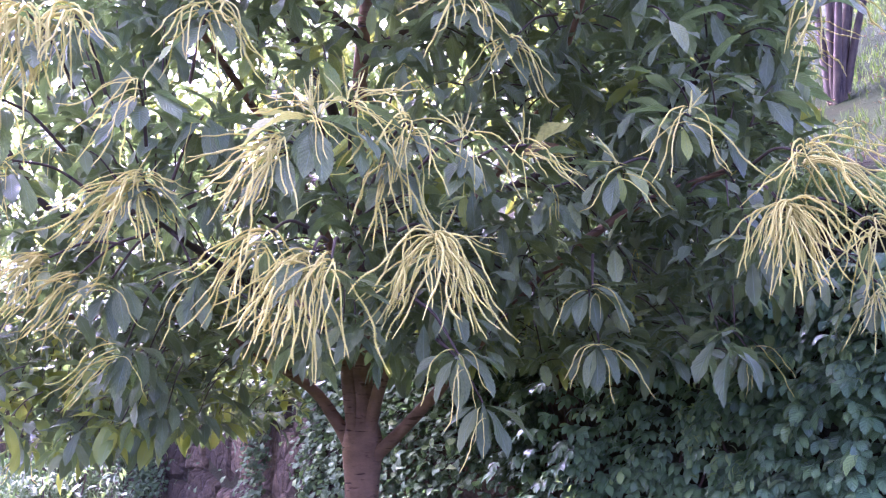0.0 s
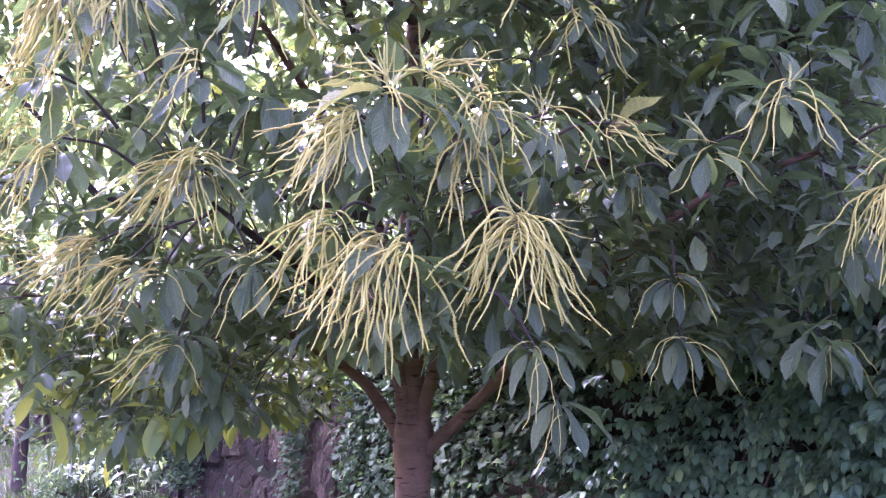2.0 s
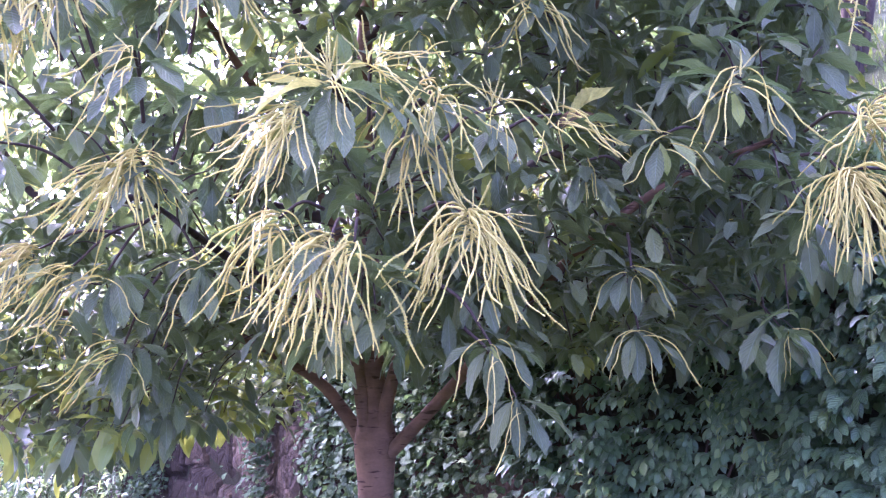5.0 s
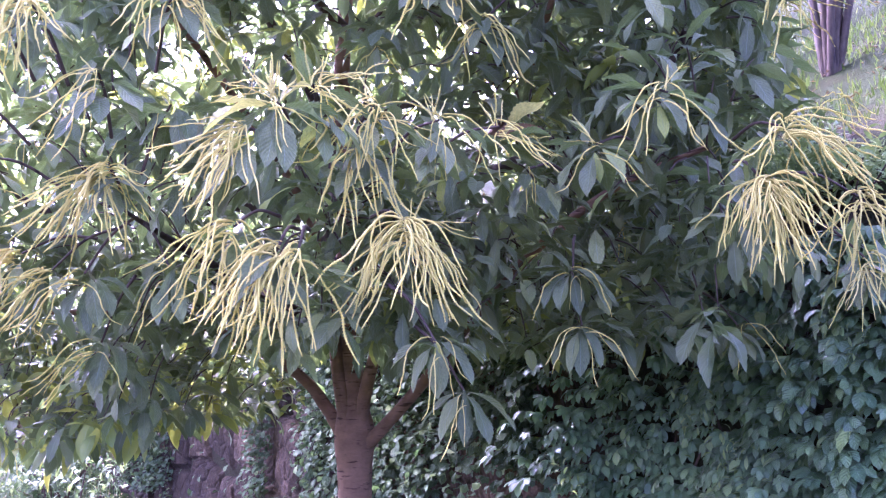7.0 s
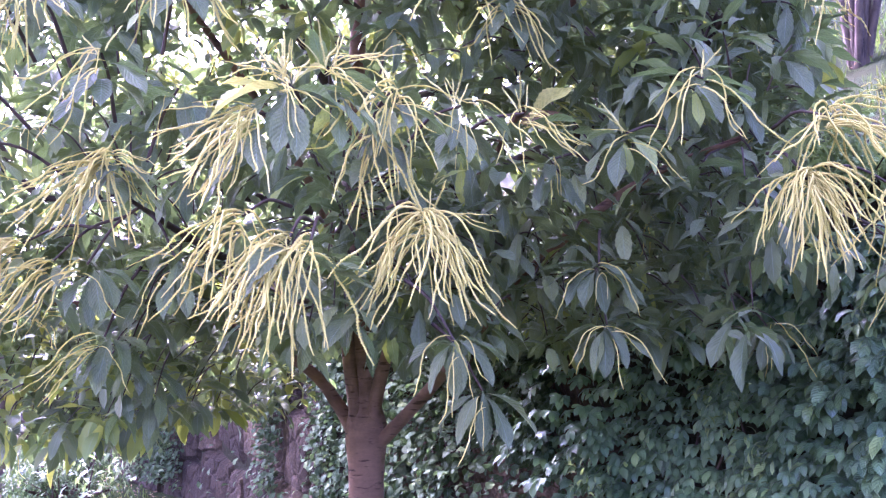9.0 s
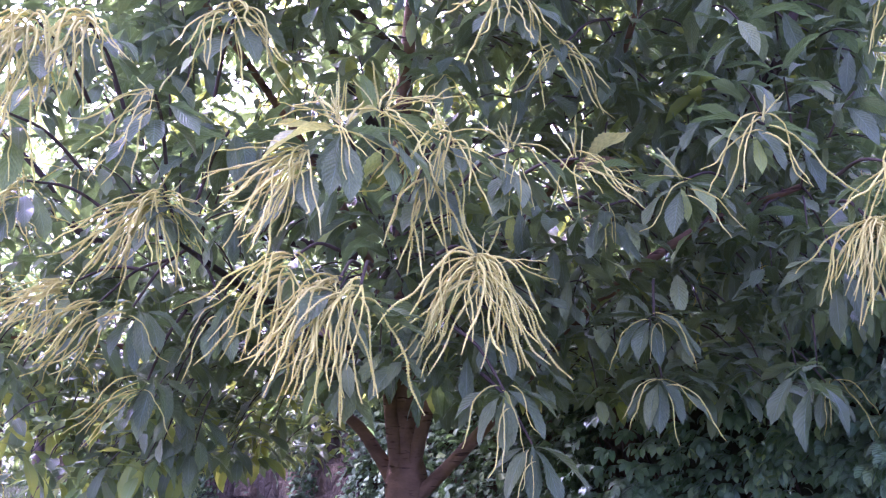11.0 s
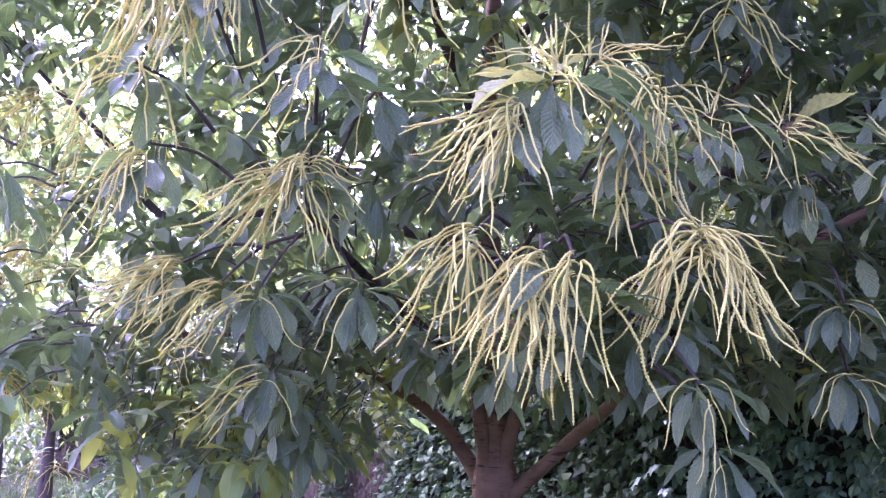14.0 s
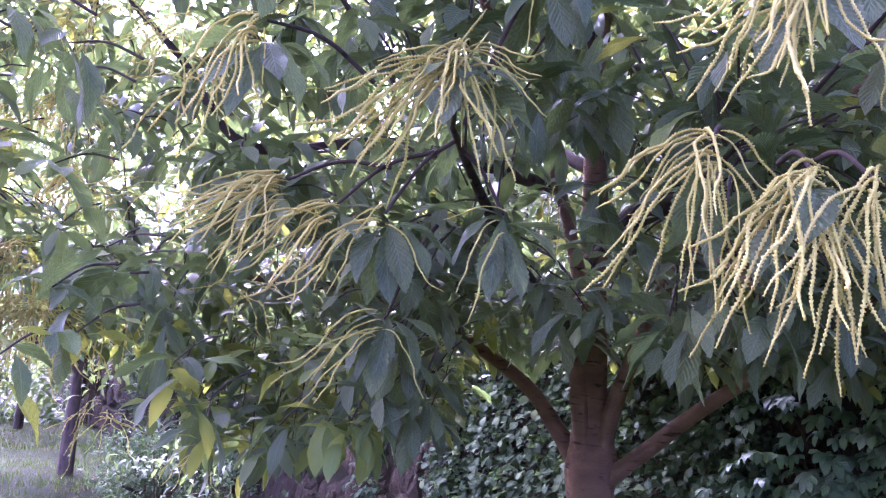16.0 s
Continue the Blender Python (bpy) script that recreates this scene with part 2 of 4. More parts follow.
class Heap:
    """Gathers many small pieces into one mesh."""

    def __init__(self):
        self.v, self.f, self.u, self.n = [], [], [], 0

    def add(self, verts, faces, uvs=None):
        self.v.append(verts)
        self.f.append(np.asarray(faces) + self.n)
        self.u.append(uvs if uvs is not None else np.zeros((len(verts), 2)))
        self.n += len(verts)

    def mesh(self, name, mat, smooth=True):
        return mesh_of(name, np.concatenate(self.v), np.concatenate(self.f), mat, np.concatenate(self.u), smooth)


def turned(verts, place, az, scale=1.0, tilt=0.0, roll=0.0):
    """Verts built along +x, rolled about x, tilted about y, turned to azimuth az (radians) and moved."""
    r = np.array(Matrix.Rotation(az, 3, "Z") @ Matrix.Rotation(-tilt, 3, "Y") @ Matrix.Rotation(roll, 3, "X"))
    return verts @ r.T * scale + np.asarray(place)


def smooth_path(points, per=6):
    pts = [Vector(p) for p in points]
    pts = [pts[0] * 2 - pts[1]] + pts + [pts[-1] * 2 - pts[-2]]
    out = []
    for a, b, c, d in zip(pts, pts[1:], pts[2:], pts[3:]):
        for k in range(per):
            t = k / per
            out.append(0.5 * (2 * b + (c - a) * t + (2 * a - 5 * b + 4 * c - d) * t * t + (3 * b - a - 3 * c + d) * t ** 3))
    out.append(pts[-2])
    return out


def tube(path, radii, sides=10, rough=0.0, seed=0):
    """A closed-ended tapering tube along a path; quads and a fan-less pointed end."""
    rng = np.random.default_rng(seed)
    verts, faces = [], []
    up = Vector((0.13, 0.31, 1)).normalized()
    for i, p in enumerate(path):
        d = (path[min(i + 1, len(path) - 1)] - path[max(i - 1, 0)]).normalized()
        a = d.cross(up)
        if a.length < 0.2:
            a = d.cross(Vector((1, 0, 0)))
        a.normalize()
        b = d.cross(a)
        for k in range(sides):
            w = 2 * math.pi * k / sides
            r = radii[i] * (1 + rough * (rng.random() - 0.5))
            verts.append(p + a * (math.cos(w) * r) + b * (math.sin(w) * r))
    for i in range(len(path) - 1):
        for k in range(sides):
            j = (k + 1) % sides
            faces.append((i * sides + k, i * sides + j, (i + 1) * sides + j, (i + 1) * sides + k))
    return np.array([tuple(v) for v in verts]), np.array(faces)


def taper(n, r0, r1, power=1.0):
    return [r0 + (r1 - r0) * (i / (n - 1)) ** power for i in range(n)]


# ---- leaf and catkin shapes ----
def bend(n, length, start, end, tau):
    """Points of an arc in the xz plane that leaves at start degrees and sinks to end degrees."""
    x = z = 0.0
    pts, ang = [], []
    for i in range(n):
        s = i / (n - 1)
        a = radians(end + (start - end) * math.exp(-s / tau))
        pts.append((x, z))
        ang.append(a)
        x += math.cos(a) * length / (n - 1)
        z += math.sin(a) * length / (n - 1)
    return np.array(pts), np.array(ang)


def leaf_shape(rows, start, end, length=0.18, width=0.050, fold=0.25, teeth=True, wave=0.0010, belly=1.06, stalk=0.06, phase=0.0):
    """A serrated chestnut leaf along +x: stalk end, folded blade, wavy side ribs, drawn-out tip."""
    pts, ang = bend(rows, length, start, end, 0.45)
    cols = (-1.0, -0.5, 0.0, 0.5, 1.0) if rows > 12 else (-1.0, 0.0, 1.0)
    verts, uvs = [], []
    for i in range(rows):
        u = i / (rows - 1)
        w = 0.0 if u < stalk else math.sin(math.pi * ((u - stalk) / (1 - stalk)) ** belly) ** 0.9
        half = max(0.0012, width / 2 * w * (1 - 0.25 * u ** 6))
        for c in cols:
            edge = abs(c)
            t = (1.08 if i % 2 else 0.95) if teeth and edge == 1 and 0.1 < u < 0.97 else 1.0
            off = c * half * t
            lift = fold * abs(off) + (wave * (1 if i % 2 else -1) * (0.6 if edge == 0.5 else 0.25 * edge) if rows > 12 else 0.0)
            lift += 0.006 * math.sin(u * 9 + phase + c * 1.2) * edge * w
            back = 0.012 * edge * w
            x = pts[i][0] + math.cos(ang[i]) * back - math.sin(ang[i]) * lift
            z = pts[i][1] + math.sin(ang[i]) * back + math.cos(ang[i]) * lift
            verts.append((x, off, z))
            uvs.append((u, 0.5 + 0.5 * c))
    k = len(cols)
    faces = [(i * k + j, (i + 1) * k + j, (i + 1) * k + j + 1, i * k + j + 1) for i in range(rows - 1) for j in range(k - 1)]
    return np.array(verts), np.array(faces), np.array(uvs)


def catkin_shape(start, end, seed, length=0.25, rings=96, sides=4, radius=0.0023, sway=1.0):
    """A drooping catkin: a wavering thread of small fuzzy flower knots that arches over, hangs and curls at its tip."""
    rng = np.random.default_rng(seed)
    u = np.linspace(0, 1, rings)
    tau = 0.07 + 0.24 * rng.random()
    rise = np.minimum(1.0, u * 3.5) * sway
    pitch = end + (start - end) * np.exp(-u / tau)
    pitch += rise * (9 * np.sin(2 * math.pi * (1.1 + 1.3 * rng.random()) * u + 6.3 * rng.random()) + 6 * np.sin(2 * math.pi * (3 + 2 * rng.random()) * u + 6.3 * rng.random()))
    pitch += (rng.random() * 62 - 18) * sway * np.clip((u - 0.68) / 0.32, 0, 1) ** 1.6
    yaw = rise * (16 * np.sin(2 * math.pi * (0.8 + 1.2 * rng.random()) * u + 6.3 * rng.random()) + 7 * np.sin(2 * math.pi * (2.5 + 2 * rng.random()) * u + 6.3 * rng.random())) + (rng.random() - 0.5) * 36 * u * sway
    pitch, yaw = np.radians(pitch), np.radians(yaw)
    along = np.stack([np.cos(pitch) * np.cos(yaw), np.cos(pitch) * np.sin(yaw), np.sin(pitch)], 1)
    side = np.stack([-np.sin(yaw), np.cos(yaw), 0 * yaw], 1)
    over = np.cross(along, side)
    pts = np.cumsum(along, axis=0) * (length / (rings - 1))
    knot = np.where(np.arange(rings) % 2, 1.22 + 0.45 * rng.random(rings), 0.42 + 0.20 * rng.random(rings))
    r = radius * np.where(u < 0.05, 0.45, 1.0) * np.where(u < 0.8, 1.0, 1.0 - 0.5 * (u - 0.8) / 0.2) * knot
    w = 2 * math.pi * (np.arange(sides)[None, :] + 0.5 * (np.arange(rings) % 2)[:, None]) / sides
    q = r[:, None] * (0.72 + 0.6 * rng.random((rings, sides)))
    verts = pts[:, None, :] + side[:, None, :] * (np.cos(w) * q)[..., None] + over[:, None, :] * (np.sin(w) * q)[..., None]
    faces = [(i * sides + k, i * sides + (k + 1) % sides, (i + 1) * sides + (k + 1) % sides, (i + 1) * sides + k) for i in range(rings - 1) for k in range(sides)]
    return verts.reshape(-1, 3), np.array(faces)


CATKINS = {}


def catkin_mesh(start, end, seed, mat):
    key = (round(start / 20) * 20, round(end / 12) * 12, seed % 9, mat.name)
    if key not in CATKINS:
        v, f = catkin_shape(key[0], key[1], key[2] * 7 + 1)
        CATKINS[key] = mesh_of("catkin", v, f, mat)
    return CATKINS[key]


LEAVES = {}


def leaf_mesh(start, end, seed, mat):
    key = (round(start / 15) * 15, round(end / 15) * 15, seed % 3, mat.name)
    if key not in LEAVES:
        k = key[2]
        v, f, u = leaf_shape(29, key[0], key[1], width=0.048 + 0.004 * k, fold=0.15 + 0.15 * k, phase=2.1 * k)
        LEAVES[key] = mesh_of("leaf", v, f, mat, u)
    return LEAVES[key]


LEAF_BENDS = ((30, -35, 0.051, 0.2), (12, -58, 0.054, 0.3), (-10, -72, 0.049, 0.15), (-35, -84, 0.053, 0.35), (45, -12, 0.047, 0.25))
SIMPLE = [leaf_shape(4, a, b, width=w, fold=q, teeth=False, stalk=0.0, phase=a) for a, b, w, q in LEAF_BENDS]
COARSE = [leaf_shape(6, a, b, width=w, fold=q, teeth=False, phase=a) for a, b, w, q in LEAF_BENDS]
TEXTURED = [leaf_shape(17, a, b, width=w, fold=q, phase=a) for a, b, w, q in LEAF_BENDS]


# ---- ground, slope and wall ----
WALL_AT, WALL_DIR, WALL_OUT = Vector((1.7, 4.3, 0)), Vector((-0.557, 0.830, 0)).normalized(), Vector((-0.830, -0.557, 0)).normalized()
WALL_TOP = 2.35


def behind_wall(x, y):
    return -((x - WALL_AT.x) * WALL_OUT.x + (y - WALL_AT.y) * WALL_OUT.y)


def ground_height(x, y):
    d = behind_wall(x, y)
    rise = 0.0 if d < 0.2 else WALL_TOP - 0.08 + 0.62 * min(d, 14.0) + 0.1 * max(0.0, min(d - 14, 40))
    dip = -0.2 * max(0.0, min(1.0, (math.hypot(x, y) - 8) / 6)) if d < 0.2 else 0.0
    far = max(0.0, 1 - math.hypot(x, y) / 60)
    return rise + dip + far * 0.10 * noise.noise(Vector((x * 0.7, y * 0.7, 0.3))) + far * 0.03 * noise.noise(Vector((x * 3, y * 3, 2.3)))


def wall_point(s, out, z):
    return WALL_AT + WALL_DIR * s + WALL_OUT * out + Vector((0, 0, z))


def build_ground():
    ss = [-3000, -600, -150, -60, -30, -18, -12] + [-9 + 0.45 * i for i in range(85)] + [33, 42, 60, 120, 300, 900, 3000]
    ds = [-3000, -700, -200, -80, -40, -25] + [-18 + 0.5 * i for i in range(36)] + [0.12, 0.24] + [0.5 + 0.45 * i for i in range(28)] + [16, 22, 32, 50, 100, 300, 900, 3000]
    verts = []
    for s in ss:
        for d in ds:
            p = wall_point(s, -d, 0)
            verts.append((p.x, p.y, ground_height(p.x, p.y)))
    k = len(ds)
    faces = [(i * k + j, i * k + j + 1, (i + 1) * k + j + 1, (i + 1) * k + j) for i in range(len(ss) - 1) for j in range(k - 1)]
    me = mesh_of("ground", verts, faces, SOIL)
    tagged(put("ground", me), "patchy grass and bare earth rising to a slope behind the wall", "ground", kind="structure")


build_ground()

# ---- limbs of the chestnut tree ----
TREE = (-0.42, 4.52, 0.0)
tree = thing("chestnut_tree", (TREE[0], TREE[1], 0.0), "flowering chestnut tree with drooping cream catkins and dark serrated leaves", "tree")
tree_inv = Matrix.Translation((-TREE[0], -TREE[1], 0))


def limb(points, r0, r1, name="limb", sides=12, rough=0.06, seed=0, mat=BARK, parent=tree, power=1.0):
    path = smooth_path(points)
    v, f = tube(path, taper(len(path), r0, r1, power), sides, rough, seed)
    v = v - np.array(parent.matrix_basis.translation)
    return put(name, mesh_of(name, v, f, mat), parent), path


trunk_path = smooth_path([(-0.42, 4.52, -0.1), (-0.412, 4.52, 0.25), (-0.40, 4.52, 0.75), (-0.395, 4.52, 1.2), (-0.40, 4.52, 1.36), (-0.41, 4.52, 1.52)])
radii = [(0.084 - 0.020 * max(0.0, min(1.0, (p.z - 1.24) / 0.26))) * (1 + 0.75 * math.exp(-max(0, p.z) / 0.12) + 0.22 * math.exp(-((p.z - 1.22) / 0.10) ** 2)) for p in trunk_path]
v, f = tube(trunk_path, radii, 28, 0.05, 3)
put("trunk", mesh_of("trunk", v - np.array((*TREE[:2], 0)), f, BARK), tree)
BRANCH_PLACES = []
for k, (pts, r0, r1) in enumerate([
    ([(-0.405, 4.52, 1.34), (-0.425, 4.5, 2.1), (-0.44, 4.5, 3.0), (-0.40, 4.55, 3.9), (-0.45, 4.6, 4.7)], 0.066, 0.018),
    ([(-0.43, 4.52, 1.18), (-0.53, 4.56, 1.35), (-0.72, 4.54, 1.56), (-1.2, 4.35, 1.80), (-1.75, 4.2, 1.84), (-2.15, 4.15, 1.87)], 0.040, 0.007),
    ([(-0.37, 4.50, 1.15), (-0.24, 4.42, 1.27), (-0.04, 4.20, 1.48), (0.15, 3.7, 1.70), (0.40, 3.25, 1.95), (0.66, 3.05, 2.13), (0.9, 2.8, 2.2)], 0.036, 0.009),
    ([(-0.43, 4.48, 1.26), (-0.475, 4.46, 1.62), (-0.485, 4.46, 1.95), (-0.62, 4.3, 2.36), (-0.85, 4.0, 2.75), (-1.1, 3.5, 3.1), (-1.2, 3.0, 3.2)], 0.036, 0.009),
    ([(-0.37, 4.48, 1.27), (-0.29, 4.42, 1.58), (-0.12, 4.30, 2.0), (0.25, 3.7, 2.45), (0.40, 3.3, 2.62), (0.5, 2.9, 2.9)], 0.036, 0.009),
    ([(-0.43, 4.5, 2.1), (0.1, 4.2, 2.35), (0.6, 3.5, 2.45), (0.85, 3.05, 2.55), (0.99, 3.0, 2.85), (1.1, 2.9, 3.3)], 0.035, 0.010),
    ([(-0.44, 4.5, 2.5), (-0.52, 3.95, 2.80), (-0.62, 3.7, 2.95), (-0.7, 3.2, 3.2), (-0.7, 2.7, 3.3)], 0.032, 0.008),
    ([(-0.62, 4.3, 2.27), (-1.2, 4.1, 2.35), (-1.68, 3.9, 2.26), (-1.96, 3.9, 2.57), (-2.3, 3.9, 2.9)], 0.028, 0.008),
    ([(-0.44, 4.5, 2.0), (-0.42, 3.7, 2.05), (-0.34, 3.2, 2.02), (-0.30, 2.8, 2.04)], 0.020, 0.005),
    ([(-0.52, 4.42, 1.75), (-0.75, 3.7, 1.9), (-0.85, 3.1, 1.98), (-0.90, 2.75, 2.03)], 0.026, 0.006),
    ([(-0.43, 4.55, 2.8), (-0.1, 5.2, 3.1), (0.3, 5.9, 3.3)], 0.030, 0.008),
    ([(-0.44, 4.55, 2.4), (-0.9, 5.2, 2.8), (-1.5, 5.8, 3.0)], 0.030, 0.008),
    ([(-0.42, 4.5, 3.2), (0.2, 4.0, 3.5), (0.7, 3.4, 3.7)], 0.028, 0.008),
    ([(-0.42, 4.5, 3.3), (-0.9, 4.0, 3.6), (-1.5, 3.5, 3.8)], 0.028, 0.008),
]):
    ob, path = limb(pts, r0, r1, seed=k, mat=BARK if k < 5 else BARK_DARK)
    BRANCH_PLACES += path[4:]


def twig_from(place, reach=0.3):
    """A bent shoot from the nearest limb, cut to at most reach metres, to a place."""
    p = Vector(place)
    q = min(BRANCH_PLACES, key=lambda a: (a - p).length + 0.6 * max(0.0, p.y - a.y))
    far = p + (q - p) * min(1.0, reach / max(0.01, (q - p).length))
    mid = (p + far) / 2 + Vector((0, 0, 0.12 * (p - far).length))
    return smooth_path([far, mid, p], 4)


UPRIGHT = [mesh_of("catkin", *catkin_shape(86, 40 + 15 * k, 70 + k, length=0.10, rings=34, radius=0.0024, sway=0.5), BUD) for k in range(4)]

# ---- flowering shoots ----
ALL_SHOOTS = []


def flower_shoot(place, fans, leaves=7, leaf_az=(150, 390), leaf_len=1.0, leaf_end=-70, thick=1.0, upright=0, young=0, seed=0, reach=0.24, green=False, blades=()):
    """A shoot tip with catkins in fans of (count, azimuth from, to, start degrees, end degrees, length) and a whorl of leaves."""
    rng = random.Random(seed * 31 + 5)
    ALL_SHOOTS.append(Vector(place))
    path = twig_from(place, reach)
    v, f = tube(path, taper(len(path), 0.0055, 0.0034), 7, 0.1, seed)
    base = np.array(place)
    shoot = put("flower_shoot", mesh_of("flower_shoot", v - base, f, BARK_DARK), tree, tree_inv @ Matrix.Translation(place))
    mat = BUD if green else CATKIN
    for n, a0, a1, start, end, length in fans:
        loose = 1.0 if n > 2 else 0.2
        n = round(n * 1.35) if n > 4 else n
        for i in range(n):
            az = a0 + (a1 - a0) * (i + 0.5 + rng.uniform(-0.4, 0.4)) / n
            me = catkin_mesh(start + loose * rng.uniform(-28, 26), end + loose * rng.uniform(-20, 26), rng.randrange(9), mat)
            size = length * (rng.choice((1.0, 1.08, 0.95, 0.85, 0.6, 0.9)) if n > 2 else 1.0) * rng.uniform(0.94, 1.06) / 0.25 * (0.93 if thick < 1 else 1.0)
            off = (rng.uniform(-0.016, 0.016), rng.uniform(-0.035, 0.0) - (0.02 if blades else 0), rng.uniform(-0.05, 0.015))
            m = Matrix.Translation(off) @ pose(0, 0, 0, 0, 0, az) @ pose(0, 0, 0, loose * rng.uniform(-24, 24), 0, loose * rng.uniform(-24, 24)) @ Matrix.Diagonal((size, size, size, 1))
            put("catkin", me, shoot, m)
    for az, start, end, size, mat in blades:
        start = min(start, -48) if 235 < az < 305 else start
        m = Matrix.Translation((0, 0.05, rng.uniform(-0.02, 0.01))) @ pose(0, 0, 0, 0, 0, az) @ pose(0, 0, 0, rng.uniform(-12, 12)) @ Matrix.Scale(size * 0.97, 4)
        put("leaf", leaf_mesh(start, end, rng.randrange(3), mat), shoot, m)
    for i in range(upright):
        me = UPRIGHT[i % 4]
        size = rng.uniform(0.7, 1.15)
        put("catkin", me, shoot, Matrix.Translation((rng.uniform(-0.02, 0.02), rng.uniform(-0.02, 0.02), 0)) @ pose(0, 0, 0, 0, 0, rng.uniform(0, 360)) @ Matrix.Diagonal((size, size, size, 1)), "greenish upright young catkin")
    leaves = leaves + 2 if leaves > 3 else leaves
    for i in range(leaves):
        az = leaf_az[0] + (leaf_az[1] - leaf_az[0]) * (i + 0.5 + rng.uniform(-0.3, 0.3)) / leaves
        fresh = i < young
        start = rng.choice((60, 45, 30)) if fresh else rng.choice((15, 0, -15, -30, -45) if math.sin(radians(az)) < -0.5 else (30, 15, 0, -15))
        me = leaf_mesh(start, leaf_end + rng.uniform(-15, 25) + (30 if fresh else 0), rng.randrange(3), YOUNG if fresh else LEAF)
        size = leaf_len * rng.uniform(0.75, 1.12)
        m = Matrix.Translation((rng.uniform(-0.01, 0.01), rng.uniform(0.0, 0.05), rng.uniform(-0.06, -0.015))) @ pose(0, 0, 0, 0, 0, az) @ pose(0, 0, 0, rng.uniform(-16, 16)) @ Matrix.Scale(size, 4)
        put("leaf", me, shoot, m)
    return shoot


flower_shoot((-0.39, 2.10, 2.10), [(5, 168, 200, 15, -28, 0.22), (9, 180, 228, 5, -58, 0.25), (9, 215, 275, -5, -74, 0.24)], 2, (200, 300), seed=1)
flower_shoot((-0.315, 2.085, 2.16), [(4, 150, 200, 40, -10, 0.18), (4, 330, 380, 20, -40, 0.18), (2, 290, 310, 0, -75, 0.16)], 2, (60, 120), upright=9, seed=2, blades=[(212, 30, -65, 1.25, YOUNG), (140, 60, 20, 0.6, YOUNG), (50, 55, 15, 0.75, YOUNG), (185, 30, -15, 0.95, YOUNG), (20, 60, 30, 0.55, YOUNG), (278, -20, -80, 1.0, LEAF), (300, -10, -70, 1.05, LEAF), (330, 5, -50, 1.05, LEAF), (245, -30, -85, 0.95, LEAF), (355, 15, -25, 0.9, LEAF), (222, -15, -80, 0.95, LEAF)])
flower_shoot((-0.235, 2.16, 2.22), [(5, 330, 400, 35, -15, 0.18), (4, 290, 340, 10, -70, 0.19)], 5, (250, 420), upright=5, seed=3)
flower_shoot((-0.10, 2.29, 2.20), [(9, 225, 330, 15, -78, 0.24), (4, 320, 380, 40, -35, 0.20), (3, 190, 240, 20, -70, 0.30)], 5, (170, 380), upright=2, seed=4)
flower_shoot((-0.14, 2.38, 2.13), [(8, 200, 330, 0, -75, 0.30)], 4, (180, 350), seed=24)
flower_shoot((0.066, 2.42, 2.20), [(1, 215, 220, 10, -78, 0.15), (1, 268, 272, 0, -86, 0.18), (1, 330, 335, 20, -72, 0.14), (2, 340, 360, 35, -55, 0.24), (1, 235, 240, 20, -80, 0.16)], 5, (200, 420), upright=6, seed=5)
flower_shoot((0.233, 2.464, 2.19), [(5, 318, 355, 10, -42, 0.21), (2, 300, 318, 0, -60, 0.25), (2, 225, 262, 10, -76, 0.18), (1, 0, 5, 25, 5, 0.15)], 5, (300, 420), leaf_end=-35, upright=4, young=1, seed=6)
flower_shoot((0.326, 2.644, 2.11), [(2, 235, 262, -20, -80, 0.14), (2, 275, 310, -20, -78, 0.15)], 6, (190, 350), thick=0.75, leaf_len=0.9, seed=7)
flower_shoot((0.506, 2.507, 2.145), [(1, 188, 194, 10, -62, 0.22), (1, 346, 350, 5, -55, 0.19), (1, 328, 332, 0, -66, 0.18), (1, 178, 182, 20, 0, 0.12)], 3, (60, 130), upright=2, seed=8, blades=[(272, -30, -85, 0.62, YELLOW), (192, 25, -55, 0.95, LEAF), (208, 5, -70, 1.0, LEAF), (170, 45, -20, 0.9, LEAF), (150, 70, 30, 0.85, LEAF), (345, 20, -50, 1.05, LEAF), (325, 0, -65, 1.0, LEAF), (305, -20, -78, 1.0, LEAF), (5, 30, -15, 0.9, LEAF), (240, -15, -80, 0.9, LEAF)])
flower_shoot((0.665, 2.397, 2.262), [(2, 184, 192, 25, -66, 0.24), (2, 198, 212, 5, -68, 0.23), (1, 322, 326, 5, -76, 0.22), (1, 308, 312, 0, -78, 0.20), (1, 350, 354, 0, -52, 0.27)], 3, (60, 130), leaf_len=1.0, upright=2, seed=9, blades=[(280, -30, -85, 0.7, YELLOW), (10, 30, -25, 1.05, LEAF), (350, 15, -45, 1.0, LEAF), (335, 10, -55, 1.0, LEAF), (172, 30, -10, 0.9, LEAF), (195, 10, -60, 0.9, LEAF), (160, 50, 10, 1.0, LEAF), (30, 40, 0, 0.9, LEAF), (300, -20, -75, 0.9, LEAF)])
flower_shoot((0.988, 2.412, 2.158), [(6, 185, 250, 35, -72, 0.27), (14, 310, 380, 35, -50, 0.30), (4, 30, 60, 50, -30, 0.28)], 3, (90, 200), seed=10)
flower_shoot((0.935, 2.42, 2.002), [(15, 175, 235, 42, -76, 0.25), (20, 235, 310, 20, -82, 0.26), (15, 305, 368, 40, -74, 0.26)], 3, (20, 150), seed=11)
flower_shoot((1.36, 2.80, 2.03), [(12, 180, 270, 30, -78, 0.27), (8, 280, 360, 30, -70, 0.27)], 3, (60, 180), seed=12)
flower_shoot((1.40, 2.88, 1.85), [(10, 190, 270, 20, -76, 0.24), (5, 290, 350, 20, -70, 0.24)], 4, (150, 300), seed=13, green=True)
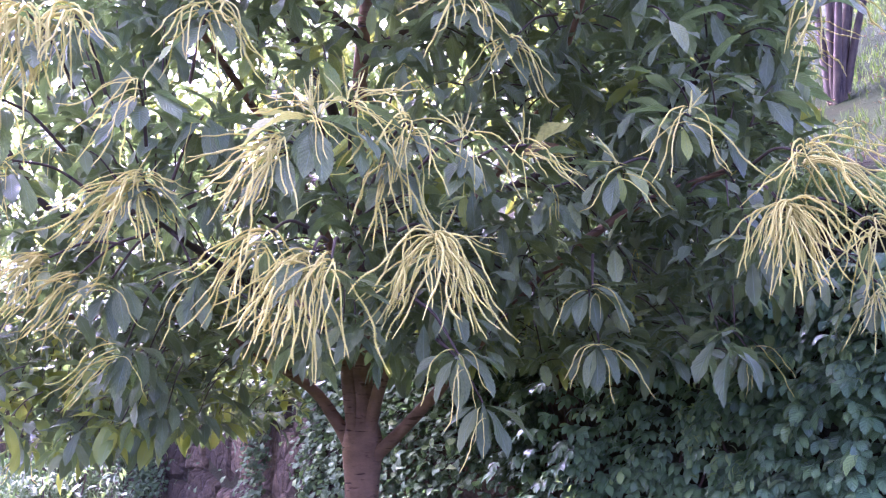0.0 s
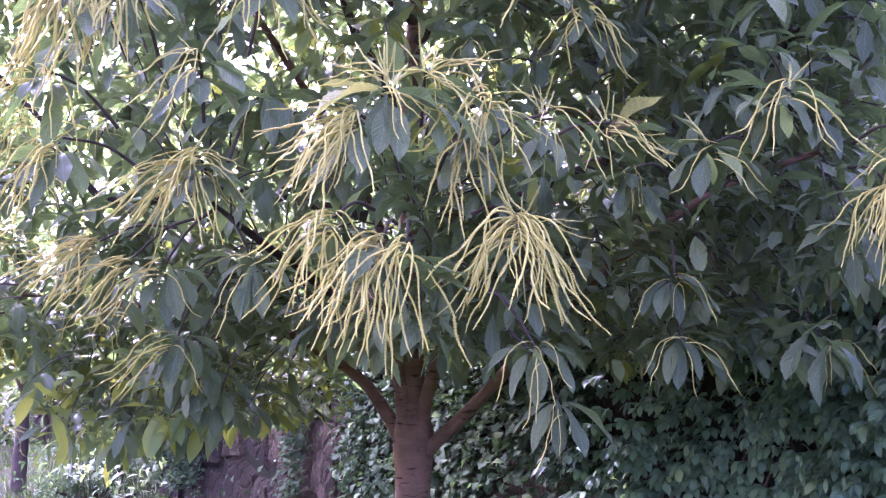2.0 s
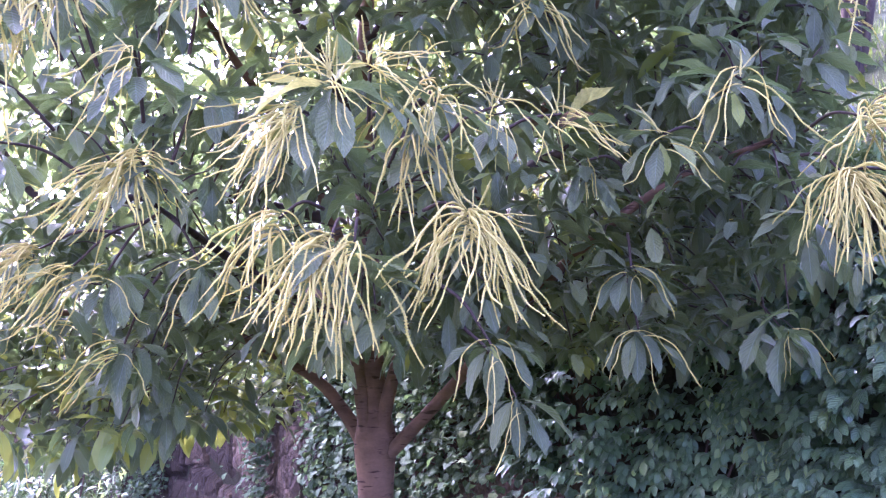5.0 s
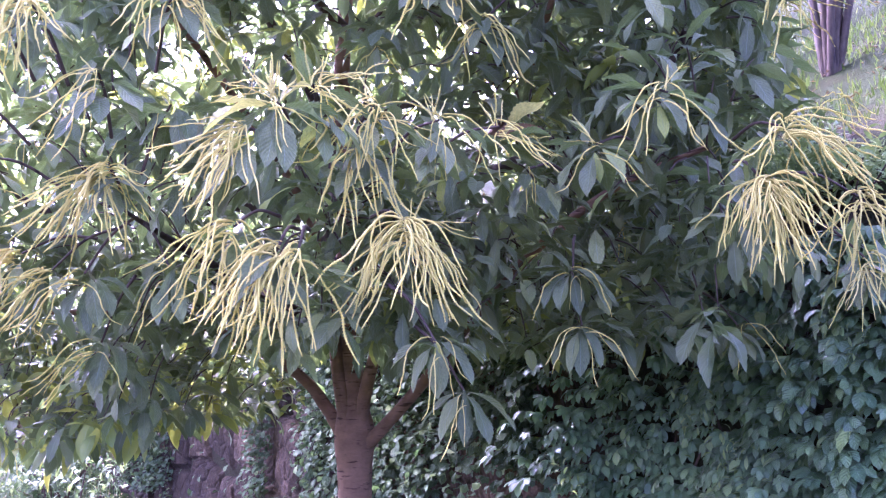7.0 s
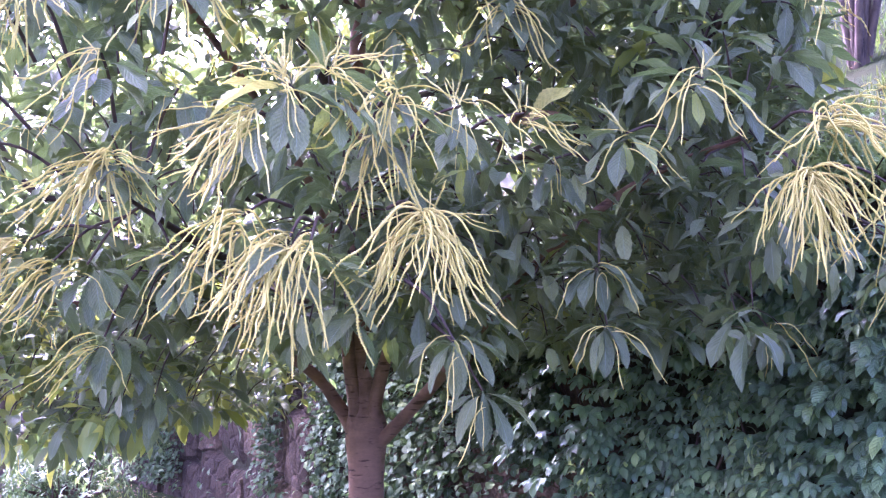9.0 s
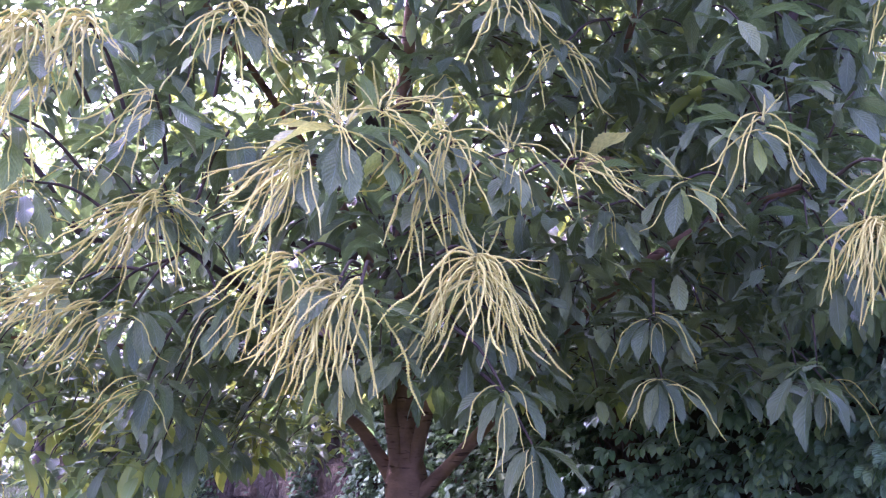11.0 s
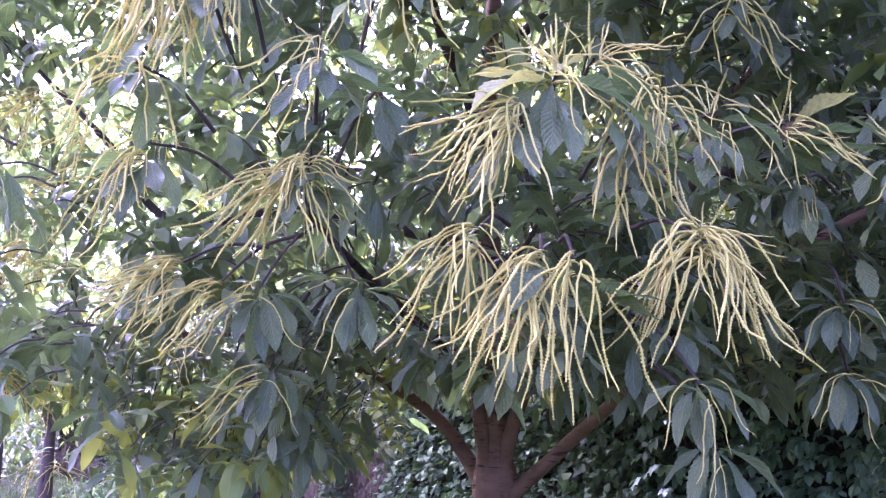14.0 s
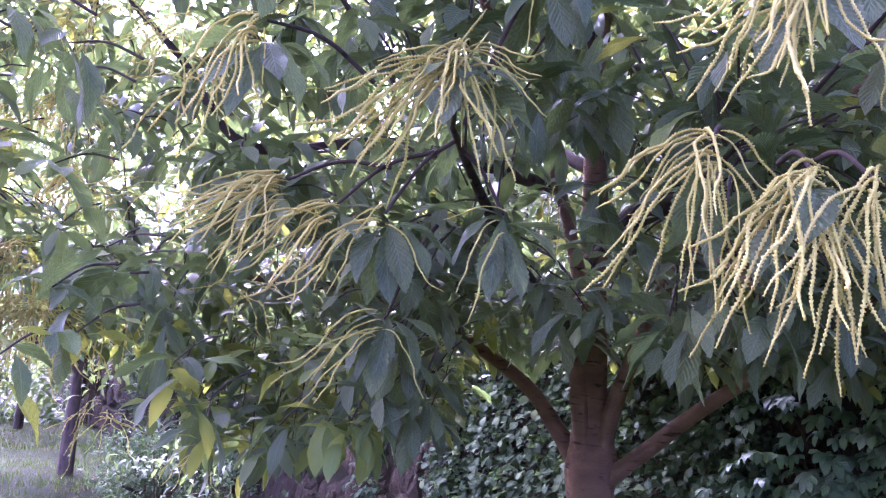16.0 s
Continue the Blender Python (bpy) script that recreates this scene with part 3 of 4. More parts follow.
flower_shoot((-0.872, 2.54, 2.112), [(13, 165, 210, 28, -50, 0.30), (9, 200, 260, 15, -70, 0.28), (6, 320, 385, 38, -48, 0.18), (6, 250, 320, 0, -82, 0.27)], 6, (230, 380), upright=2, seed=14)
flower_shoot((-1.275, 2.87, 1.925), [(14, 160, 215, 35, -40, 0.28), (8, 200, 260, 15, -60, 0.26)], 3, (200, 330), seed=15)
flower_shoot((-1.14, 2.79, 1.86), [(10, 165, 235, 15, -52, 0.26)], 2, (200, 330), seed=25)
flower_shoot((-1.03, 2.77, 1.845), [(2, 180, 192, 30, -48, 0.27), (2, 190, 205, 20, -60, 0.26), (2, 200, 225, 10, -68, 0.24), (1, 345, 350, 15, -62, 0.20)], 2, (60, 130), seed=16, blades=[(262, -30, -86, 1.1, LEAF), (290, -25, -82, 1.1, LEAF), (320, -5, -74, 1.1, LEAF), (350, 20, -60, 1.0, LEAF), (235, -25, -82, 1.0, LEAF), (90, 60, 20, 0.7, LEAF), (205, 0, -72, 1.0, LEAF), (178, 25, -20, 0.9, LEAF)])
flower_shoot((-1.03, 2.92, 1.640), [(2, 176, 188, 15, -42, 0.27), (2, 186, 200, 5, -52, 0.24), (2, 196, 215, 0, -62, 0.22), (1, 345, 350, 25, -76, 0.18)], 2, (60, 130), seed=17, blades=[(262, -35, -86, 1.0, LEAF), (285, -30, -84, 1.0, LEAF), (235, -25, -82, 0.95, LEAF), (215, -10, -74, 0.95, LEAF), (150, 50, 10, 0.7, LEAF), (325, -10, -76, 1.0, LEAF), (350, 15, -60, 0.9, LEAF), (190, 10, -60, 0.9, LEAF)])
flower_shoot((-0.465, 2.32, 1.905), [(11, 175, 240, 25, -68, 0.27), (7, 240, 330, 10, -82, 0.26)], 2, (30, 120), seed=18)
flower_shoot((-0.335, 2.225, 1.832), [(12, 180, 235, 30, -58, 0.31), (9, 225, 280, 15, -76, 0.29)], 3, (200, 300), seed=19)
flower_shoot((-0.275, 2.18, 1.825), [(9, 195, 290, 20, -80, 0.28), (1, 310, 330, 10, -75, 0.31)], 6, (-70, 100), leaf_end=-25, seed=20)
flower_shoot((-0.018, 2.26, 1.885), [(10, 170, 220, 38, -68, 0.26), (16, 215, 310, 8, -80, 0.29), (10, 305, 352, 25, -72, 0.27), (4, 345, 400, 40, -12, 0.19), (1, 335, 340, 15, -56, 0.33), (1, 186, 190, 35, -60, 0.27)], 3, (100, 220), upright=4, seed=21)
flower_shoot((0.465, 2.79, 1.825), [(1, 192, 196, 30, -74, 0.22), (1, 228, 232, 15, -80, 0.14), (1, 340, 344, 30, -74, 0.23), (1, 352, 356, 30, -42, 0.13), (1, 290, 295, 0, -84, 0.10)], 3, (60, 130), thick=0.75, seed=22, blades=[(272, -35, -85, 0.85, LEAF), (185, 25, -25, 1.05, LEAF), (198, 10, -50, 1.0, LEAF), (170, 35, -10, 0.95, LEAF), (120, 65, 20, 0.8, LEAF), (355, 30, -20, 1.0, LEAF), (342, 10, -45, 1.0, LEAF), (325, 0, -66, 1.05, LEAF), (235, -10, -75, 0.9, LEAF), (310, -5, -78, 1.1, LEAF), (215, 0, -70, 0.95, LEAF)])
flower_shoot((0.495, 2.87, 1.655), [(1, 188, 192, 30, -60, 0.21), (1, 208, 214, 15, -70, 0.21), (1, 276, 280, -10, -84, 0.17), (1, 338, 342, 20, -68, 0.25), (1, 356, 360, 25, -40, 0.15)], 2, (60, 130), thick=0.8, seed=23, blades=[(270, -40, -86, 0.95, LEAF), (235, -25, -82, 0.95, LEAF), (205, -5, -70, 0.9, LEAF), (305, -25, -82, 0.95, LEAF), (335, 5, -66, 1.0, LEAF), (355, 25, -45, 0.9, LEAF), (180, 20, -50, 0.8, LEAF)])
flower_shoot((0.042, 2.55, 1.605), [(1, 205, 210, 25, -74, 0.24), (1, 225, 230, 10, -78, 0.22), (1, 262, 268, -5, -86, 0.20), (1, 335, 340, 30, -74, 0.19), (1, 318, 322, 15, -78, 0.18)], 2, (60, 130), thick=0.85, seed=26, blades=[(285, -50, -86, 0.5, YELLOW), (320, -10, -72, 1.0, LEAF), (345, 15, -62, 1.0, LEAF), (225, -10, -76, 1.0, LEAF), (195, 10, -60, 0.9, LEAF), (250, -30, -84, 0.95, LEAF), (300, -30, -84, 0.9, LEAF), (5, 25, -40, 0.9, LEAF)])
flower_shoot((0.118, 2.74, 1.468), [(1, 205, 210, 15, -70, 0.20), (1, 262, 268, -10, -86, 0.17), (1, 235, 240, 0, -78, 0.14)], 1, (60, 130), thick=0.8, seed=27, blades=[(310, -20, -76, 1.15, LEAF), (340, 5, -60, 1.2, LEAF), (290, -35, -84, 1.05, LEAF), (235, -20, -78, 1.05, LEAF), (200, 5, -66, 0.95, LEAF)])
flower_shoot((1.278, 3.779, 1.679), [(1, 200, 205, 20, -78, 0.22), (1, 225, 230, 10, -82, 0.2), (1, 330, 335, 25, -66, 0.30), (1, 348, 352, 25, -58, 0.24)], 2, (60, 130), thick=0.8, seed=28, blades=[(260, -35, -85, 1.0, LEAF), (290, -30, -82, 1.0, LEAF), (320, -10, -72, 1.05, LEAF), (215, -5, -72, 1.0, LEAF), (350, 10, -60, 1.0, LEAF)])
flower_shoot((-0.784, 2.811, 1.865), [(1, 182, 186, 30, -20, 0.16), (1, 215, 220, 5, -72, 0.22), (1, 240, 245, -5, -78, 0.24)], 2, (60, 130), thick=0.7, seed=29, blades=[(184, 20, -18, 1.2, LEAF), (215, -5, -68, 1.1, LEAF), (245, -25, -80, 1.1, LEAF), (270, -35, -85, 1.1, LEAF), (300, -25, -80, 1.1, LEAF), (335, 5, -60, 1.0, LEAF), (0, 20, -30, 0.9, LEAF)])
flower_shoot((-0.796, 2.25, 2.295), [(2, 182, 192, 15, -38, 0.20), (2, 190, 206, 10, -56, 0.24), (2, 205, 225, 0, -66, 0.24), (1, 262, 266, 0, -86, 0.24), (1, 285, 290, 0, -84, 0.17), (2, 235, 255, 0, -76, 0.16)], 5, (230, 400), leaf_end=-60, upright=2, seed=30)
flower_shoot((-1.236, 2.369, 2.30), [(5, 185, 235, 25, -72, 0.27), (4, 290, 350, 25, -76, 0.24)], 6, (180, 360), seed=31)
flower_shoot((-1.25, 2.53, 2.16), [(8, 190, 270, 15, -78, 0.27)], 5, (180, 360), seed=32)
flower_shoot((-0.72, 2.598, 2.318), [(1, 218, 222, -20, -82, 0.16)], 2, (60, 130), seed=33, blades=[(185, 15, -50, 1.1, LEAF), (205, -5, -66, 1.05, LEAF), (235, -20, -78, 1.0, LEAF), (275, -30, -84, 1.1, LEAF), (310, -15, -74, 1.1, LEAF), (350, 15, -30, 1.1, LEAF), (20, 30, -10, 1.0, LEAF), (160, 35, 0, 0.9, LEAF)])
flower_shoot((-1.08, 2.2, 2.47), [(14, 180, 250, 30, -78, 0.29), (14, 245, 330, 10, -84, 0.29)], 4, (180, 360), seed=34)
flower_shoot((-0.99, 2.28, 2.50), [(14, 190, 290, 15, -80, 0.30), (7, 300, 360, 30, -70, 0.26)], 4, (180, 360), seed=35)
flower_shoot((-0.68, 2.47, 2.61), [(7, 190, 270, 25, -76, 0.27), (6, 290, 360, 30, -62, 0.28)], 6, (180, 400), seed=36)
flower_shoot((0.06, 2.5, 2.67), [(8, 190, 270, 20, -70, 0.26), (6, 280, 350, 20, -76, 0.24)], 6, (160, 380), seed=37)
flower_shoot((0.224, 2.786, 2.635), [(8, 190, 340, 30, -80, 0.26)], 6, (180, 380), thick=0.75, seed=38)
flower_shoot((1.15, 2.6, 2.72), [(6, 185, 260, 35, -66, 0.30), (9, 300, 370, 35, -35, 0.32)], 5, (100, 300), seed=39)

DRY = leaf_material("dry_leaf", [(0.0, (0.12, 0.075, 0.035)), (0.5, (0.19, 0.12, 0.06)), (1.0, (0.30, 0.20, 0.11))], (0.3, 0.18, 0.08), rough=0.7, through_amount=0.15, gloss=0.2)
for k, (place, az) in enumerate((((0.37, 2.60, 2.22), 200), ((-0.50, 2.48, 1.765), 355))):
    put("withered_leaf", leaf_mesh(0, -30 - 15 * k, k, DRY), tree, tree_inv @ Matrix.Translation(place) @ pose(0, 0, 0, 0, 0, az) @ pose(0, 0, 0, 40 - 30 * k), "curled brown withered leaf")

# ---- outer catkins of the left side, too many to tell apart ----
THREADS = [catkin_shape(a, b, 50 + k, rings=26, sides=3, radius=0.0030) for k, (a, b) in enumerate(((35, -40), (20, -60), (30, -78), (0, -84), (40, -20), (20, -70)))]


def far_catkins(heap, place, n, length, rng, az=(150, 390)):
    for i in range(n):
        v, f = THREADS[rng.randrange(len(THREADS))]
        heap.add(turned(v, Vector(place) + Vector((rng.uniform(-0.04, 0.04), rng.uniform(-0.04, 0.04), rng.uniform(-0.05, 0.03))), radians(rng.uniform(*az)), length / 0.25 * rng.uniform(0.7, 1.1)), f)


rng = random.Random(11)
heap = Heap()
SIDE_SHOOTS = [
    ((-2.36, 3.90, 1.66), 60, 0.30), ((-2.46, 3.95, 1.85), 36, 0.28), ((-2.11, 4.00, 1.66), 7, 0.24), ((-2.08, 3.90, 1.33), 14, 0.20),
    ((-1.64, 3.60, 1.23), 4, 0.18), ((-2.33, 3.90, 2.39), 36, 0.30), ((-2.47, 4.30, 2.21), 40, 0.30), ((-2.08, 3.60, 2.66), 24, 0.30),
    ((-2.44, 3.90, 2.66), 24, 0.28), ((-1.56, 3.60, 1.74), 8, 0.22), ((-2.85, 4.50, 2.5), 20, 0.28), ((-2.0, 3.9, 2.1), 10, 0.26),
    ((-1.5, 3.2, 2.9), 14, 0.28), ((-1.75, 3.3, 2.45), 12, 0.28), ((-1.55, 3.0, 2.2), 10, 0.26), ((-2.7, 4.4, 1.7), 18, 0.28),
    ((1.63, 4.0, 3.16), 26, 0.30), ((1.37, 4.0, 2.92), 24, 0.28), ((1.7, 3.6, 2.6), 8, 0.26), ((0.55, 3.2, 3.2), 10, 0.26), ((-0.3, 2.9, 3.2), 10, 0.26),
]
for place, n, length in SIDE_SHOOTS:
    far_catkins(heap, place, n, length, rng)
me = heap.mesh("catkin_mass", CATKIN)
me.transform(Matrix.Translation((-TREE[0], -TREE[1], 0)))
tagged(put("catkin_mass", me, tree), "hazy cream catkins on the outer twigs", kind="stuff")


# ---- leafy shoots that fill the crown ----
def in_crown(x, y, z):
    q = abs((x + 0.55) / 2.5) ** 3 + abs((y - 4.5) / 2.15) ** 3 + abs((z - 2.95) / 2.2) ** 3
    if q > 1 or behind_wall(x, y) > -0.45 and z < WALL_TOP + 0.4:
        return 0.0
    floor = 1.66 + 0.10 * noise.noise(Vector((x * 1.5, y * 1.5, 7))) + (0.12 if y < 3.15 and x < -0.6 else 0.0) - (0.32 if -1.9 < x < -0.95 else 0.05 if x < -0.95 else 0.0) - (0.06 if -1.75 < x < -1.3 else 0.0) + (0.03 if abs(x + 0.45) < 0.6 and y > 3.2 else 0.0)
    if z < floor or z > 1.95 and x > (0.40 if z > 2.45 else 0.35) * y + 0.02:
        return 0.0
    return q


def blocks_flower_view(p):
    # fitted to the camera's view: no leaf shoot may hide a catkin cluster
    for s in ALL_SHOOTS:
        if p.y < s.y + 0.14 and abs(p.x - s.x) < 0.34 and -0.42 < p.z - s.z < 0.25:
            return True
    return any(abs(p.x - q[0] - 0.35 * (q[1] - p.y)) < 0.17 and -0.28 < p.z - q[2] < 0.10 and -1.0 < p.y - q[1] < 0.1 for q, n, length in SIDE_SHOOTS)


rng = random.Random(4)
leaf_heap, fine_heap, sun_tint_heap, twig_heap, thread_heap = Heap(), Heap(), Heap(), Heap(), Heap()
cells = {}
singles = 0
BLADES = [mesh_of("leaf", v, f, LEAF, u) for v, f, u in TEXTURED]
SUN_TINT_BLADES = [mesh_of("leaf", v, f, YELLOW, u) for v, f, u in TEXTURED]
for trial in range(110000):
    p = Vector((rng.uniform(-3.05, 1.9), rng.uniform(2.45, 6.7), rng.uniform(1.2, 5.1)))
    q = in_crown(*p)
    if q == 0.0 or rng.random() > (1.0 if q > 0.42 else 0.30 if q > 0.12 else 0.10):
        continue
    if p.y > 4.7 and rng.random() < 0.35:
        continue
    gap = 0.102 if p.x < -0.8 and p.z < 2.0 else 0.118 if p.y < 4.2 else 0.15
    key = tuple(int(c // 0.21) for c in p)
    if any((p - o).length < gap for i in (-1, 0, 1) for j in (-1, 0, 1) for k in (-1, 0, 1) for o in cells.get((key[0] + i, key[1] + j, key[2] + k), ())):
        continue
    if abs(p.x + 0.57 - 0.07 * (p.y - 3.0)) < 0.24 and 0.13 < (p.z - 1.51) / (p.y - 0.94) < 0.31 and p.y < 4.5 and rng.random() < 0.85:
        continue
    if abs(p.x + 0.092 * p.y) < 0.03 + 0.03 * p.y and 0.24 < (p.z - 1.5) / p.y < 0.47 and p.y < 4.45 and rng.random() < 0.75:
        continue
    if p.x < -1.15 and p.y < 3.35 and rng.random() < 0.92 or p.x < -1.5 and p.z > 1.8 and rng.random() < 0.30 or p.x < -1.0 and p.y > 4.2 and rng.random() < 0.55:
        continue
    if blocks_flower_view(p) or noise.noise(p * 1.7) < (-0.45 if p.z < 2.3 else -0.16):
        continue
    cells.setdefault(key, []).append(p)
    close = p.y < 3.3 and p.z < 2.9
    plain = SIMPLE if p.y > 4.8 or p.z > 1.8 + 0.5 * p.y else COARSE
    single = p.y < 3.3 and p.z < 3.0 and singles < 280
    # sunlit leaf colour painted more often low on the left and at the back
    sun_tint = rng.random() < (0.75 if p.x < -1.1 and p.z < 1.62 else 0.24 if p.y > 4.3 else 0.05)
    n = rng.randrange(6, 10)
    turn = rng.uniform(0, 360)
    lift = rng.uniform(-0.35, 0.40)
    if single:
        singles += 1
        path = twig_from(p, 0.15)
        v, f = tube(path, taper(len(path), 0.0036, 0.0022), 5)
        shoot = put("leafy_shoot", mesh_of("leafy_shoot", v - np.array(p), f, BARK_DARK), tree, tree_inv @ Matrix.Translation(p))
        for i in range(n):
            m = Matrix.Translation((rng.uniform(-0.03, 0.03), rng.uniform(-0.03, 0.03), rng.uniform(-0.06, 0.02))) @ Matrix.Rotation(radians(turn + 360 * i / n + rng.uniform(-20, 20)), 4, "Z") @ Matrix.Rotation(-lift - rng.uniform(-0.25, 0.25), 4, "Y") @ Matrix.Rotation(rng.uniform(-0.4, 0.4), 4, "X")
            put("leaf", (SUN_TINT_BLADES if sun_tint and rng.random() < 0.6 else BLADES)[rng.randrange(5)], shoot, m @ Matrix.Scale(rng.uniform(0.66, 1.05), 4))
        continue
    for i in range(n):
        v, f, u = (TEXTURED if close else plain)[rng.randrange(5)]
        target = sun_tint_heap if sun_tint and rng.random() < 0.6 else fine_heap if close else leaf_heap
        if target is sun_tint_heap:
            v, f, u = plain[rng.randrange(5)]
        target.add(turned(v, p + Vector((rng.uniform(-0.03, 0.03), rng.uniform(-0.03, 0.03), rng.uniform(-0.06, 0.02))), radians(turn + 360 * i / n + rng.uniform(-20, 20)), rng.uniform(0.66, 1.05), lift + rng.uniform(-0.25, 0.25), rng.uniform(-0.4, 0.4)), f, u)
    if p.z > 1.95 and rng.random() < 0.07:
        far_catkins(thread_heap, p, rng.randrange(2, 6), 0.20, rng, (0, 360))
    if p.y < 4.6:
        path = twig_from(p, 0.15)
        v, f = tube(path, taper(len(path), 0.0036, 0.0022), 3)
        twig_heap.add(v, f)
for name, heap, mat, label in (("foliage", leaf_heap, LEAF, "dark green leaves deep in the crown"), ("foliage", fine_heap, LEAF, "glossy dark serrated leaves on the outer shoots"), ("foliage", sun_tint_heap, YELLOW, "yellow-green leaves with sunlight put into their colour"), ("twig_mass", twig_heap, BARK_DARK, "thin dark twigs"), ("catkin_mass", thread_heap, CATKIN, "thin cream catkins among the inner leaves")):
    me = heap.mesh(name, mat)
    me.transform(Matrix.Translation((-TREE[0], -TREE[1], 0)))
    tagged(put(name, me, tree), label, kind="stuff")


# ---- trees, shrubs behind ----
def small_tree(place, height, radius, crown_from, trunk_r, seed, label, leaves=1500, size=1.3, mat=LEAF, stems=1, bark=BARK_DARK, catkins=0, lean=0.0, group="", flat=0.75, name="tree", category="tree", spread=0.12, leaf_from=0.0):
    rng = random.Random(seed)
    x, y, z = place
    ob = thing(name, place, label, category, group)
    for k in range(stems):
        a = rng.uniform(0, 6.28) if stems < 5 else 2.4 * k
        sp = 0.0 if stems == 1 else spread * (1.0 if stems < 5 else rng.uniform(0.5, 1.4))
        low = 0.6 if stems < 5 else 0.15
        pts = [(x + sp * math.cos(a) * low, y + sp * math.sin(a) * low, z - 0.1), (x + sp * math.cos(a) + lean * 0.3, y + sp * math.sin(a), z + crown_from * 0.6), (x + sp * 2.5 * math.cos(a) + lean, y + sp * 2.5 * math.sin(a), z + crown_from * 1.2), (x + sp * 4 * math.cos(a) + lean, y + sp * 4 * math.sin(a), z + height * 0.85)]
        limb(pts, trunk_r, trunk_r * 0.25, "trunk", 12, 0.12, seed + k, bark, ob)
    base = max(crown_from, leaf_from)
    middle = Vector((x + lean, y, z + base + (height - base) / 2))
    tall = (height - base) / 2
    for k in range(6):
        a = k * 1.05 + rng.random()
        end = middle + Vector((math.cos(a) * radius * 0.75, math.sin(a) * radius * 0.75, rng.uniform(-0.4, 0.6) * tall))
        root = Vector((x + lean * 0.7, y, z + base * rng.uniform(0.8, 1.2)))
        limb([tuple(root), tuple((root + end) / 2 + Vector((0, 0, 0.1 * tall))), tuple(end)], trunk_r * 0.4, trunk_r * 0.1, "limb", 7, 0.1, seed + 9 + k, bark, ob)
    heap, threads = Heap(), Heap()
    clumps = []
    while len(clumps) < max(12, leaves // 28):
        d = Vector((rng.uniform(-1, 1), rng.uniform(-1, 1), rng.uniform(-1, 1)))
        if 0.25 < d.length < 1:
            clumps.append(middle + Vector((d.x * radius, d.y * radius, d.z * tall)))
    for i in range(leaves):
        c = clumps[rng.randrange(len(clumps))]
        p = c + Vector((rng.gauss(0, 0.16), rng.gauss(0, 0.16), rng.gauss(0, 0.13))) * radius * flat
        v, f, u = SIMPLE[rng.randrange(5)]
        heap.add(turned(v, p, rng.uniform(0, 6.28), size * rng.uniform(0.7, 1.2), rng.uniform(-0.6, 0.4), rng.uniform(-0.7, 0.7)), f, u)
    me = heap.mesh("crown", mat)
    me.transform(Matrix.Translation((-x, -y, -z)))
    tagged(put("crown", me, ob), "loose leafy crown", kind="stuff")
    if catkins:
        for k in range(catkins):
            far_catkins(threads, clumps[rng.randrange(len(clumps))], 16, 0.3, rng, (0, 360))
        me = threads.mesh("catkin_mass", CATKIN)
        me.transform(Matrix.Translation((-x, -y, -z)))
        tagged(put("catkin_mass", me, ob), "cream catkins", kind="stuff")
    return ob


def on_ground(x, y):
    return (x, y, ground_height(x, y))


# paler leaf colour on the first crown stands in for haze against the sky
small_tree(on_ground(-6.81, 13.6), 7.4, 3.3, 1.55, 0.12, 21, "young chestnut tree with a dark trunk on the lawn", 15000, 1.2, mat=FRESH, bark=BARK_GREY, catkins=60, group="lawn trees")
small_tree(on_ground(-11.35, 20.6), 7.5, 3.0, 1.6, 0.11, 22, "far chestnut tree with a thin dark trunk on the lawn", 3600, 1.7, catkins=30, group="lawn trees")
small_tree(on_ground(-5.6, 17.5), 5.0, 2.2, 1.6, 0.11, 23, "yellow-green tree beside the stone wall", 1500, 1.8, mat=YELLOW, catkins=15, group="lawn trees")
small_tree(on_ground(2.93, 6.42), 7.5, 2.0, 1.7, 0.031, 24, "tree with several bare reddish stems on the slope", 1500, 1.4, stems=10, bark=FURROWED, lean=0.40, spread=0.19, leaf_from=3.4)
# bushes in YELLOW carry sunlight in their leaf colour
small_tree(on_ground(0.9, 8.6), 2.8, 1.5, 0.5, 0.06, 25, "yellow-green bush on the slope with sunlight put into its leaf colour", 1800, 1.0, mat=YELLOW, group="slope trees")
# the next two trees are added uphill to block sun from the slope
small_tree(on_ground(1.5, 9.9), 5.2, 2.1, 1.2, 0.09, 33, "green tree added to shade the slope above the wall", 3000, 1.2, group="slope trees")
small_tree(on_ground(4.6, 12.5), 6.5, 2.6, 1.6, 0.10, 34, "green tree added to shade the slope above the wall", 2600, 1.5, group="slope trees")
small_tree(on_ground(-1.3, 11.2), 3.4, 1.8, 0.7, 0.07, 26, "light green bush above the wall", 2000, 1.1, mat=BUSH, group="slope trees")
small_tree(on_ground(-4.0, 14.5), 3.6, 1.9, 0.8, 0.07, 27, "light green bush above the wall", 1600, 1.3, mat=YELLOW, group="slope trees")
small_tree(on_ground(1.9, 12.2), 4.0, 1.9, 1.0, 0.08, 28, "green tree high on the slope", 1800, 1.3, mat=BUSH, group="slope trees")
small_tree((1.87, 4.12, 2.28), 0.20, 0.48, 0.03, 0.012, 29, "bright green bush hanging over the wall top", 2200, 0.40, mat=FRESH, stems=3, flat=1.0, name="bush", category="bush")
